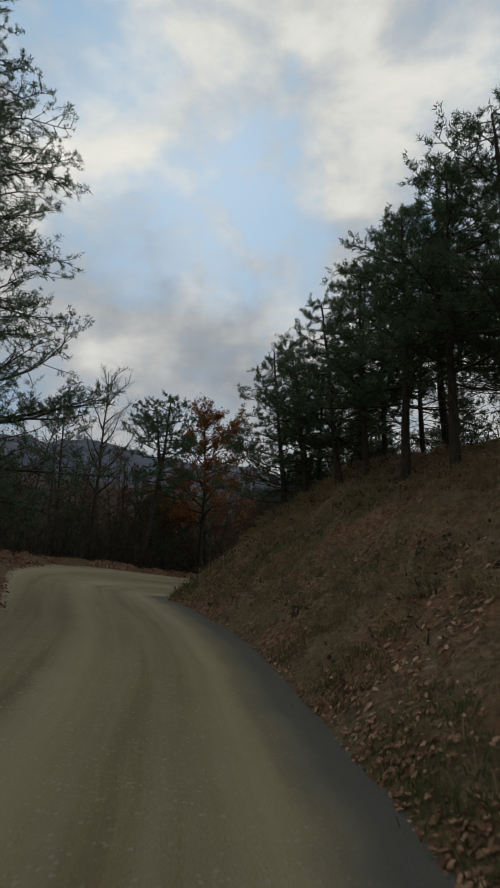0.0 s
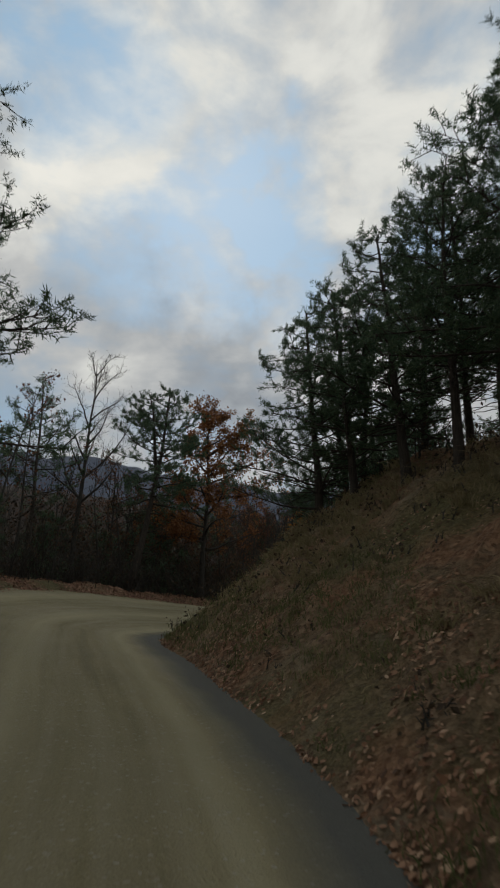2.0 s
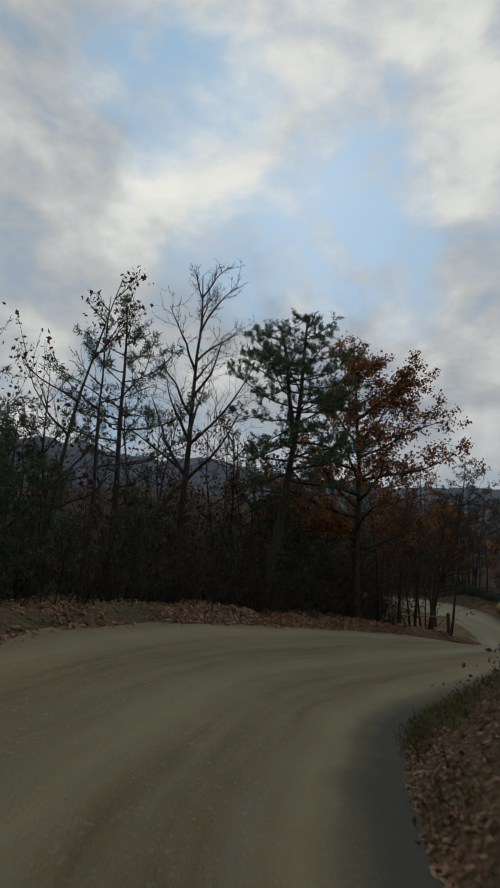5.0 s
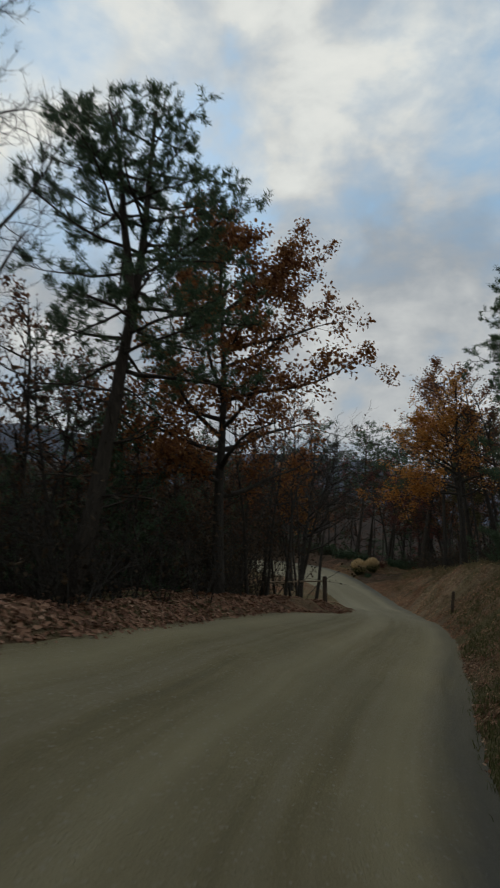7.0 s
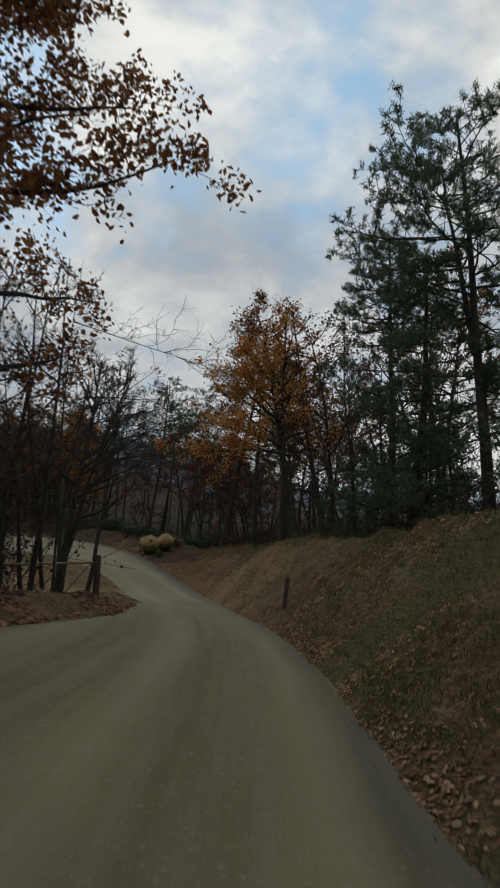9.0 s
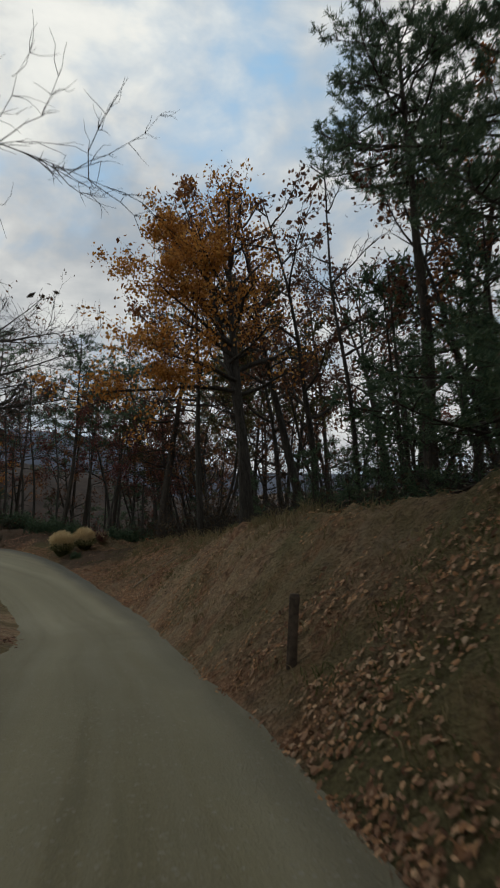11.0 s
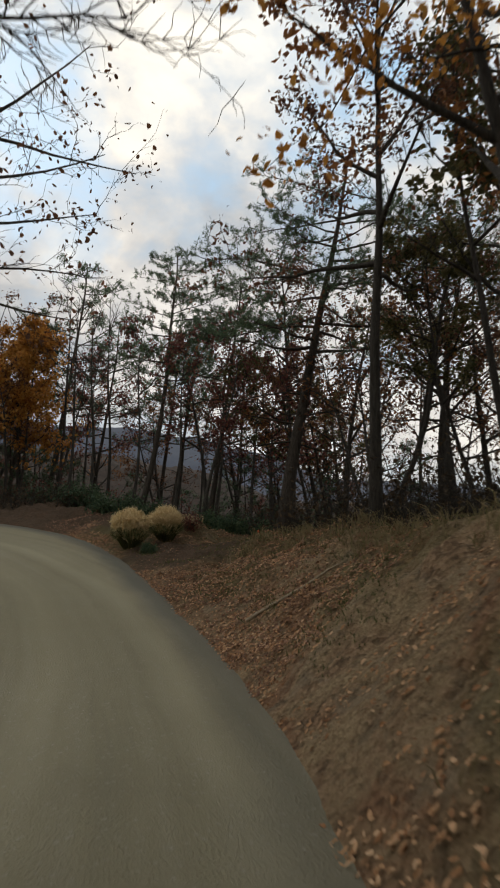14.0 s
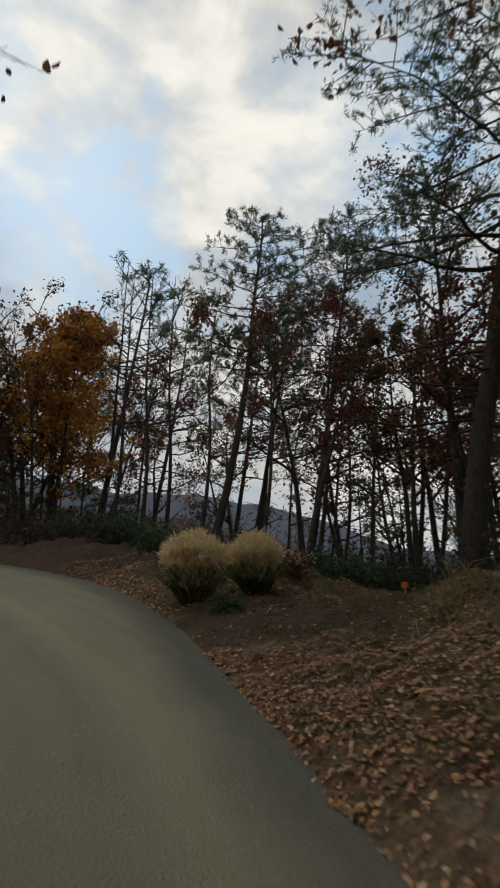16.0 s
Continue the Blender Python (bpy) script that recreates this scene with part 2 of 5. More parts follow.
def make_ground():
    m, t, b = surface("ground", 0.95, 0.12)
    co = place_of(t)
    fine = noise_of(t, co, 26, 6, 0.7)
    mid = noise_of(t, co, 2.3, 5, 0.6, 0.4)
    wide = noise_of(t, co, 0.35, 4, 0.55)
    cells = node(t, "ShaderNodeTexVoronoi", Scale=17.0)
    link(t, co, cells.inputs["Vector"])
    leaf = ramp(t, cells.outputs["Color"], [(0.1, (0.085, 0.053, 0.032)), (0.45, (0.21, 0.128, 0.075)), (0.8, (0.34, 0.225, 0.14))])
    soil = ramp(t, fine, [(0.3, (0.085, 0.06, 0.034)), (0.7, (0.24, 0.168, 0.097))])
    grass = ramp(t, fine, [(0.3, (0.06, 0.064, 0.027)), (0.7, (0.17, 0.158, 0.07))])
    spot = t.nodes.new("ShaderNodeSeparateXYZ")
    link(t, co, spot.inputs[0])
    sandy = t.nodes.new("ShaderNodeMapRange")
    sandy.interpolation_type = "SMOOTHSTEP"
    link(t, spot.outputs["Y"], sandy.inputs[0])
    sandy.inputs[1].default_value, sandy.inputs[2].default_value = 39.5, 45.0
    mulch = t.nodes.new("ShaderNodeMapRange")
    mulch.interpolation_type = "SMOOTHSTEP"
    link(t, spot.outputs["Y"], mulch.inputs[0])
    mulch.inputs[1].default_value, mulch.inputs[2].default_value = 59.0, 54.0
    # tan bare soil, lightened further since this stretch lies less in shade
    lit_sand = ramp(t, fine, [(0.3, (0.2, 0.14, 0.078)), (0.7, (0.44, 0.33, 0.2))])
    soil = blend(t, maths(t, "MULTIPLY", sandy.outputs[0], mulch.outputs[0]), soil, lit_sand)
    col = blend(t, ramp(t, mid, [(0.4, 0.0), (0.62, 0.8)]), soil, leaf)
    mats = noise_of(t, co, 0.75, 4, 0.6, 0.6)
    mat = ramp(t, cells.outputs["Color"], [(0.1, (0.14, 0.07, 0.038)), (0.8, (0.31, 0.175, 0.1))])
    col = blend(t, ramp(t, mats, [(0.5, 0.0), (0.58, 0.85)]), col, mat)
    straw = noise_of(t, co, 1.5, 5, 0.6, 0.8)
    col = blend(t, ramp(t, straw, [(0.55, 0.0), (0.66, 0.6)]), col, (0.27, 0.215, 0.145))
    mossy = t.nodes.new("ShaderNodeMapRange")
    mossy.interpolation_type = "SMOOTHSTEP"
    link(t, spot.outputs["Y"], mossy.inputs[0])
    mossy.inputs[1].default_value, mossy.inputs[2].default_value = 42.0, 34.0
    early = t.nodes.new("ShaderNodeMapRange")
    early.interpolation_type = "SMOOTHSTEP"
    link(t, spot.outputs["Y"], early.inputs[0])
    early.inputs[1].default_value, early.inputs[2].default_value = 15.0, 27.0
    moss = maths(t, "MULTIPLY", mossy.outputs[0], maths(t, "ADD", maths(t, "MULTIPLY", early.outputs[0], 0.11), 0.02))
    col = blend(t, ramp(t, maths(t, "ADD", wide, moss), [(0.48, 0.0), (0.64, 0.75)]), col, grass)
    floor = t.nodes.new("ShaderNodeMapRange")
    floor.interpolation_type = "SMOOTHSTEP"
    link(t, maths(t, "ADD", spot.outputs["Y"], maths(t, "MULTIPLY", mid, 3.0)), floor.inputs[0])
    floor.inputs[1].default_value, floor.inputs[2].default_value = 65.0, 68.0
    # dark brown mulch colour; on the far wood floor it also carries tree shade
    mulch_and_shade = ramp(t, fine, [(0.3, (0.05, 0.034, 0.024)), (0.7, (0.115, 0.08, 0.056))])
    col = blend(t, maths(t, "MULTIPLY", floor.outputs[0], 0.85), col, mulch_and_shade)
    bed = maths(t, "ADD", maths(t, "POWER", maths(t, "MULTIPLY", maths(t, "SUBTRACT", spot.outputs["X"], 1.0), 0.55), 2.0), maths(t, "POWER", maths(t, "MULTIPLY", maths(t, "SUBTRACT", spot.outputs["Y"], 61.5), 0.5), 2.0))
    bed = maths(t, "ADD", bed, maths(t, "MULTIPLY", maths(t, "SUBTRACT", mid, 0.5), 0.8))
    col = blend(t, ramp(t, bed, [(0.6, 0.85), (1.0, 0.0)]), col, mulch_and_shade)
    clods = noise_of(t, co, 7.0, 4, 0.6)
    # hollows between the clods painted dark, standing in for shade in the relief
    col = blend(t, ramp(t, clods, [(0.37, 0.4), (0.47, 0.0)]), col, (0.05, 0.04, 0.028))
    link(t, col, b.inputs["Base Color"])
    bumped(t, b, maths(t, "ADD", maths(t, "ADD", fine, maths(t, "MULTIPLY", clods, 1.6)), maths(t, "MULTIPLY", cells.outputs["Distance"], 0.8)), 1.0, 0.06)
    return m


def make_road():
    """Packed tan gravel: worn wheel tracks, a looser crown, a damp dark strip along the foot of the bank."""
    m, t, b = surface("gravel_road", 0.92, 0.2)
    co = place_of(t)
    at = t.nodes.new("ShaderNodeAttribute")
    at.attribute_name = "lane"
    sep = t.nodes.new("ShaderNodeSeparateXYZ")
    link(t, at.outputs["Vector"], sep.inputs[0])
    along, across, from_right = sep.outputs
    wob = maths(t, "MULTIPLY", maths(t, "SUBTRACT", noise_of(t, co, 0.3, 2), 0.5), 0.35)
    pos = maths(t, "ADD", across, wob)
    tracks = None
    for centre in (-0.95, 0.55, -2.6):
        g = maths(t, "SUBTRACT", 1.0, maths(t, "MULTIPLY", maths(t, "ABSOLUTE", maths(t, "SUBTRACT", pos, centre)), 2.4), True)
        tracks = g if tracks is None else maths(t, "MAXIMUM", tracks, g)
    grit = noise_of(t, co, 75, 5, 0.75)
    stones = node(t, "ShaderNodeTexVoronoi", Scale=42.0)
    link(t, co, stones.inputs["Vector"])
    mid = noise_of(t, co, 1.3, 5, 0.6, 0.3)
    wide = noise_of(t, co, 0.28, 3)
    base = ramp(t, grit, [(0.3, (0.14, 0.118, 0.06)), (0.55, (0.245, 0.211, 0.113)), (0.75, (0.345, 0.305, 0.175))])
    base = blend(t, ramp(t, mid, [(0.38, 0.0), (0.66, 0.35)]), base, (0.14, 0.115, 0.06))
    streak = t.nodes.new("ShaderNodeCombineXYZ")
    link(t, maths(t, "MULTIPLY", along, 0.12), streak.inputs[0])
    link(t, maths(t, "MULTIPLY", pos, 3.2), streak.inputs[1])
    drawn = noise_of(t, streak.outputs[0], 1.0, 5, 0.6)
    base = blend(t, ramp(t, drawn, [(0.42, 0.0), (0.68, 0.5)]), base, (0.33, 0.3, 0.215))
    base = blend(t, ramp(t, drawn, [(0.3, 0.55), (0.46, 0.0)]), base, (0.13, 0.112, 0.07))
    base = blend(t, maths(t, "MULTIPLY", tracks, 0.6), base, (0.38, 0.338, 0.208))
    base = blend(t, ramp(t, maths(t, "MULTIPLY", along, 0.01), [(0.6, 0.0), (0.74, 0.42)]), base, (0.33, 0.322, 0.25))
    flecks = ramp(t, stones.outputs["Color"], [(0.8, 0.0), (0.95, 0.5)])
    base = blend(t, flecks, base, (0.42, 0.4, 0.35))
    base = blend(t, ramp(t, wide, [(0.4, 0.0), (0.7, 0.4)]), base, (0.215, 0.195, 0.125))
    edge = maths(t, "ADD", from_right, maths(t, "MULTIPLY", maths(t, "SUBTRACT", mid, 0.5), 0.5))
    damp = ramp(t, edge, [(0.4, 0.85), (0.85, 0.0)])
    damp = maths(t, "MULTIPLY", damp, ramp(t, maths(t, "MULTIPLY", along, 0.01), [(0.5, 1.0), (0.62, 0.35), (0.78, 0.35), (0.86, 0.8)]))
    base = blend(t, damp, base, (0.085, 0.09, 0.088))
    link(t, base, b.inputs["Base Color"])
    bumped(t, b, maths(t, "ADD", grit, maths(t, "MULTIPLY", stones.outputs["Distance"], 0.8)), 0.8, 0.025)
    return m


def make_plain(name, a, c, scale=6.0, rough=0.8):
    m, t, b = surface(name, rough)
    n = noise_of(t, place_of(t), scale, 5, 0.65)
    link(t, ramp(t, n, [(0.3, a), (0.7, c)]), b.inputs["Base Color"])
    bumped(t, b, n, 0.4, 0.01)
    return m


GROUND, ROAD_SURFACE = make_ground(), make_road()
POST_WOOD = make_plain("weathered_wood", (0.035, 0.026, 0.02), (0.12, 0.088, 0.062), 14)
STICK_WOOD = make_plain("bleached_wood", (0.2, 0.155, 0.1), (0.36, 0.29, 0.2), 20)
# far woods coloured darker than bare foliage, with the canopy's self-shade included
FOREST_SHADED = make_plain("shaded_far_forest", (0.014, 0.011, 0.009), (0.05, 0.034, 0.026), 0.22, 1.0)
# distance haze painted into the mountain's base colour as blue-grey
HAZE_PAINTED = make_plain("haze_painted_mountain", (0.07, 0.083, 0.115), (0.1, 0.115, 0.145), 0.004, 1.0)
ORANGE_PAINT = make_plain("orange_paint", (0.6, 0.1, 0.03), (0.75, 0.16, 0.05), 9)
PALE_STONE = make_plain("pale_stone", (0.3, 0.28, 0.25), (0.5, 0.47, 0.42), 11)

# ---- the road's line and the lie of the land ----
ROAD = np.array([(4, -25, -.1), (.8, -3, .1), (0, 0, .1), (-1.19, 4.73, .11), (-2.5, 9.07, .16), (-4.04, 12.5, .23), (-5.7, 16.27, .2), (-6.21, 18.97, .01),
                 (-6.46, 22.92, -.35), (-5.87, 26.69, -.71), (-4.62, 31.2, -1.06), (-2.88, 36.9, -1.46), (-1.93, 41.18, -1.84), (-1.23, 46.1, -2.37),
                 (-.87, 49.8, -2.75), (-.79, 53.55, -3.05), (-1.0, 56, -2.92), (-1.9, 59.5, -2.5), (-4.2, 63, -2.0), (-8.5, 65.5, -1.6), (-15, 66.6, -1.25), (-45, 64, -0.2)])


def smooth_line(points, step=0.15):
    rows = np.vstack([2 * points[0] - points[1], points, 2 * points[-1] - points[-2]])
    out = []
    for i in range(1, len(rows) - 2):
        p0, p1, p2, p3 = rows[i - 1:i + 3]
        k = max(2, int(np.linalg.norm(p2 - p1) / step))
        for u in np.arange(k) / k:
            out.append(0.5 * (2 * p1 + (p2 - p0) * u + (2 * p0 - 5 * p1 + 4 * p2 - p3) * u * u + (3 * p1 - p0 - 3 * p2 + p3) * u ** 3))
    return np.array(out + [points[-1]])


LINE = smooth_line(ROAD)
ALONG = np.r_[0, np.cumsum(np.linalg.norm(np.diff(LINE[:, :2], axis=0), axis=1))]
HEAD = np.gradient(LINE[:, :2], axis=0)
HEAD /= np.linalg.norm(HEAD, axis=1)[:, None]


def by_road(x, y):
    """Along the road, across it (to its right) and the road's height there, for arrays of places."""
    x, y = np.atleast_1d(x).astype(float), np.atleast_1d(y).astype(float)
    near = np.empty(len(x), int)
    for i in range(0, len(x), 4000):
        near[i:i + 4000] = ((x[i:i + 4000, None] - LINE[None, :, 0]) ** 2 + (y[i:i + 4000, None] - LINE[None, :, 1]) ** 2).argmin(1)
    dx, dy = x - LINE[near, 0], y - LINE[near, 1]
    side = dx * HEAD[near, 1] - dy * HEAD[near, 0]
    far = np.hypot(dx, dy)
    return ALONG[near], np.where(side >= 0, far, -far), LINE[near, 2]


def table(s, *pairs):
    a = np.array(pairs)
    return np.interp(s, a[:, 0], a[:, 1])


def left_width(s):
    return table(s, (0, 2.4), (37, 2.4), (42, 2.7), (46, 3.1), (49, 3.1), (52, 2.9), (56, 2.9), (62, 3.0), (64, 2.8), (67, 2.3), (75, 1.7), (85, 1.8), (95, 2.4), (140, 2.4))


def right_width(s):
    return table(s, (0, 1.45), (58, 1.45), (63, 1.2), (70, .9), (76, 1.0), (79, 1.32), (82, 1.42), (84, 1.42), (86, 1.55), (88.5, 2.2), (91, 3.0), (96, 3.2), (140, 2.4))


def crossfall(s):
    return table(s, (0, .05), (38, .07), (44, .16), (49, .2), (54, .2), (60, .13), (66, .08), (75, .05), (84, .03), (89, 0.0), (93, -.07), (140, -.04))


def outer_fall(s):
    return table(s, (0, .05), (38, .08), (44, .2), (47.5, .26), (51, .3), (54, .28), (58, .235), (61, .18), (64, .14), (70, .06), (75, .05), (84, .03), (89, 0.0), (93, -.07), (140, -.04))


def tilt(s, d):
    """How far the road's surface falls below its middle line, d metres to the right of it; the bend is banked."""
    return np.where(d < 0, outer_fall(s), crossfall(s)) * d


def ease(a, b, x):
    u = np.clip((x - a) / (b - a), 0, 1)
    return u * u * (3 - 2 * u)


def rough_noise(x, y, scale, seed):
    return np.array([noise.noise((a * scale, b * scale, seed)) for a, b in zip(x, y)])


def lie(x, y, fine=True):
    """The ground's height."""
    x, y = np.atleast_1d(x).astype(float), np.atleast_1d(y).astype(float)
    s, d, z = by_road(x, y)
    lw, rw = left_width(s), right_width(s)
    dc = np.clip(d, -lw, rw)
    z = z - tilt(s, dc)
    out_r, out_l = np.maximum(d - rw, 0), np.maximum(-d - lw, 0)
    top = table(s, (0, 3.3), (30, 3.5), (38, 3.6), (45, 4.0), (51, 3.1), (57, 2.6), (62, 2.4), (66, 2.15), (69, 1.85), (73, 1.85), (76, 2.0), (80, 1.75), (84, 1.35), (88, .3), (92, .5), (140, 1.3))
    wide = table(s, (0, 5.2), (34, 4.9), (45, 5.2), (51, 5.4), (57, 4.4), (62, 3.4), (70, 2.2), (76, 2.1), (82, 2.6), (88, 4.0), (93, 2.4), (140, 3))
    u = np.clip(out_r / wide, 0, 1.0)
    bank = top * (0.82 * u + 0.18 * (3 * u * u - 2 * u ** 3)) * ease(-0.05, 0.35, out_r) + 0.04 * ease(0, 0.1, out_r)
    bank = bank - 0.12 * ease(83, 89, s) * np.maximum(out_r - 2.5, 0) - 0.045 * np.maximum(out_r - wide - 2, 0) - 0.22 * np.maximum(out_r - wide - 7, 0)
    rim = table(s, (0, .45), (42, .42), (48, .3), (58, .3), (62, .35), (68, .35), (75, .2), (140, .1))
    shelf = table(s, (0, 1.6), (44, 1.6), (50, 2.6), (60, 3.4), (70, 4.0), (140, 4.0))
    verge = rim * ease(0, 0.9, out_l) - 0.42 * np.maximum(out_l - shelf, 0)
    verge = np.maximum(verge, -5.0 - 0.03 * out_l)
    bed = -0.07 * (1 - ease(-0.12, 0.06, np.maximum(d - rw, -d - lw)))
    z = z + np.where(d > 0, np.maximum(bank, -9), verge) + bed
    away = ease(25, 90, np.abs(d))
    z = z * (1 - away) - 12.0 * away
    if fine:
        off = np.maximum(out_r, out_l)
        k = (off < 30)
        rough = np.zeros(len(x))
        rough[k] = 0.18 * rough_noise(x[k], y[k], 0.45, 3.3) + 0.12 * rough_noise(x[k], y[k], 1.2, 7.1) + 0.1 * rough_noise(x[k], y[k], 2.6, 1.9)
        z = z + rough * ease(0.0, 1.0, off)
        k = (out_r > 0.1) & (out_r < 9)
        steep = np.zeros(len(x))
        steep[k] = 0.15 * rough_noise(s[k] * 1.7, d[k] * 0.6, 1.0, 2.7) + 0.13 * rough_noise(s[k] * 3.6, d[k] * 1.1, 1.0, 8.2) + 0.07 * rough_noise(x[k], y[k], 6.0, 5.5)
        z = z + steep * ease(0.1, 1.1, out_r)
    return z


def height(x, y):
    return float(lie(x, y)[0])


def mesh_of(name, verts, faces, material, smooth=False):
    """A mesh from arrays of corners and of triangles or quads."""
    verts, faces = np.asarray(verts, np.float32), np.asarray(faces, np.int32)
    me = bpy.data.meshes.new(name)
    me.vertices.add(len(verts))
    me.vertices.foreach_set("co", verts.ravel())
    me.loops.add(faces.size)
    me.loops.foreach_set("vertex_index", faces.ravel())
    me.polygons.add(len(faces))
    me.polygons.foreach_set("loop_start", np.arange(len(faces), dtype=np.int32) * faces.shape[1])
    me.polygons.foreach_set("use_smooth", np.full(len(faces), smooth))
    me.update(calc_edges=True)
    me.materials.append(material)
    return me


def grid_faces(rows, cols):
    i = np.arange(rows - 1)[:, None] * cols + np.arange(cols - 1)[None, :]
    return np.stack([i, i + 1, i + cols + 1, i + cols], -1).reshape(-1, 4)


def lines_of(lo, hi, step, reach):
    """Grid lines: even between lo and hi, ever wider outside."""
    out, w = [], step
    p = 0.0
    while p < reach:
        w *= 1.22
        p += w
        out.append(p)
    out = np.array(out)
    return np.r_[lo - out[::-1], np.arange(lo, hi + step / 2, step), hi + out]


def build_ground():
    xs, ys = lines_of(-13, 10, 0.16, 3000), lines_of(0, 72, 0.16, 3000)
    gx, gy = np.meshgrid(xs, ys)
    z = lie(gx.ravel(), gy.ravel())
    verts = np.stack([gx.ravel(), gy.ravel(), z], 1)
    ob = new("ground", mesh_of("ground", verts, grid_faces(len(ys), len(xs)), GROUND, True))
    tagged(ob, "rough forest ground of soil, thin grass and fallen leaves", "ground", kind="structure")


def build_road():
    s = np.arange(2, ALONG[-1], 0.25)
    mid = np.stack([np.interp(s, ALONG, LINE[:, k]) for k in range(3)], 1)
    hd = np.stack([np.interp(s, ALONG, HEAD[:, k]) for k in range(2)], 1)
    cols = 30
    u = np.linspace(0, 1, cols)
    jl, jr = rough_noise(s, s * 0, 0.6, 5.0) * 0.25, rough_noise(s, s * 0, 0.8, 9.0) * 0.12
    lw, rw = left_width(s) + 0.1 + jl, right_width(s) + 0.1 + jr
    d = -lw[:, None] + (lw + rw)[:, None] * u[None, :]
    x, y = mid[:, 0, None] + hd[:, 1, None] * d, mid[:, 1, None] - hd[:, 0, None] * d
    z = mid[:, 2, None] - tilt(np.broadcast_to(s[:, None], d.shape), d)
    for track in (-0.95, 0.55):
        z -= 0.025 * np.exp(-((d - track) / 0.28) ** 2)
    z -= 0.035 * ease(0.35, 0.0, rw[:, None] - d)
    z += 0.012 * rough_noise(x.ravel(), y.ravel(), 1.1, 4.0).reshape(z.shape)
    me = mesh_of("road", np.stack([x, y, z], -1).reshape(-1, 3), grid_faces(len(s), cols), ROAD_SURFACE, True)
    lane = me.attributes.new("lane", "FLOAT_VECTOR", "POINT")
    lane.data.foreach_set("vector", np.stack([np.broadcast_to(s[:, None], d.shape), d, rw[:, None] - d], -1).astype(np.float32).ravel())
    ob = new("road", me)
    tagged(ob, "packed tan gravel road with worn wheel tracks", "road", kind="structure")


build_ground()
build_road()


def build_ridge(name, label, yaw0, yaw1, far, deep, crest, material, seed, bump, step):
    """A wooded ridge: rows of ground from its foot to its crest and a little down behind."""
    yaws = np.radians(np.arange(yaw0, yaw1 + 1e-6, step))
    depth = np.linspace(0, 1.15, 26)
    verts = []
    for k, u in enumerate(depth):
        r = far + deep * u
        top = np.interp(np.degrees(yaws), *np.array(crest).T) * far / 57.3
        n1 = np.array([noise.fractal((math.sin(a) * 9, math.cos(a) * 9, seed + u * 1.3), 0.7, 2.1, 4) for a in yaws])
        n2 = np.array([noise.noise((math.sin(a) * 260 + seed, math.cos(a) * 260, u * 31)) for a in yaws])
        rise = math.sin(min(u, 1.0) * math.pi / 2) - 0.5 * max(0, u - 1)
        z = -14 + (top + 14) * rise * (1 + 0.10 * n1) + bump * n2
        verts.append(np.stack([-np.sin(yaws) * r, np.cos(yaws) * r + 25, z], 1))
    ob = new(name, mesh_of(name, np.concatenate(verts), grid_faces(len(depth), len(yaws))[:, ::-1], material, True))
    tagged(ob, label, "mountain", kind="structure")


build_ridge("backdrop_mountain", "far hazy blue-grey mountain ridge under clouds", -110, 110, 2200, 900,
            ((-110, 0.4), (-40, 1.0), (-22, 2.6), (-16, 5.4), (-9, 8.0), (-2, 9.2), (6, 9.8), (14, 10.2), (22, 11.8), (30, 13.2), (40, 14.5), (110, 9)), HAZE_PAINTED, 2.0, 6.0, 0.5)
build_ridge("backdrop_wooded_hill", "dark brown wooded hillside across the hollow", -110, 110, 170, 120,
            ((-110, -1), (-30, -2.0), (-16, -0.6), (-12, 2.2), (-7, 4.2), (-2, 5.8), (4, 6.6), (14, 8.2), (22, 10), (30, 11), (60, 10), (110, 6)), FOREST_SHADED, 6.0, 1.6, 0.35)


# ---- trees ----
def part(name, me, parent, label=""):
    ob = new(name, me)
    ob.parent = parent
    if label:
        tagged(ob, label)
    return ob


def bend_line(rng, start, heading, length, nodes, wander, lift):
    """A wandering line of growth; lift bends it up (or down) on the way."""
    p, h = np.array(start, float), np.array(heading, float) / np.linalg.norm(heading)
    out = [p.copy()]
    for _ in range(nodes):
        h = h + rng.normal(0, wander, 3) + np.array([0, 0, lift])
        h /= np.linalg.norm(h)
        p = p + h * (length / nodes)
        out.append(p.copy())
    return np.array(out)


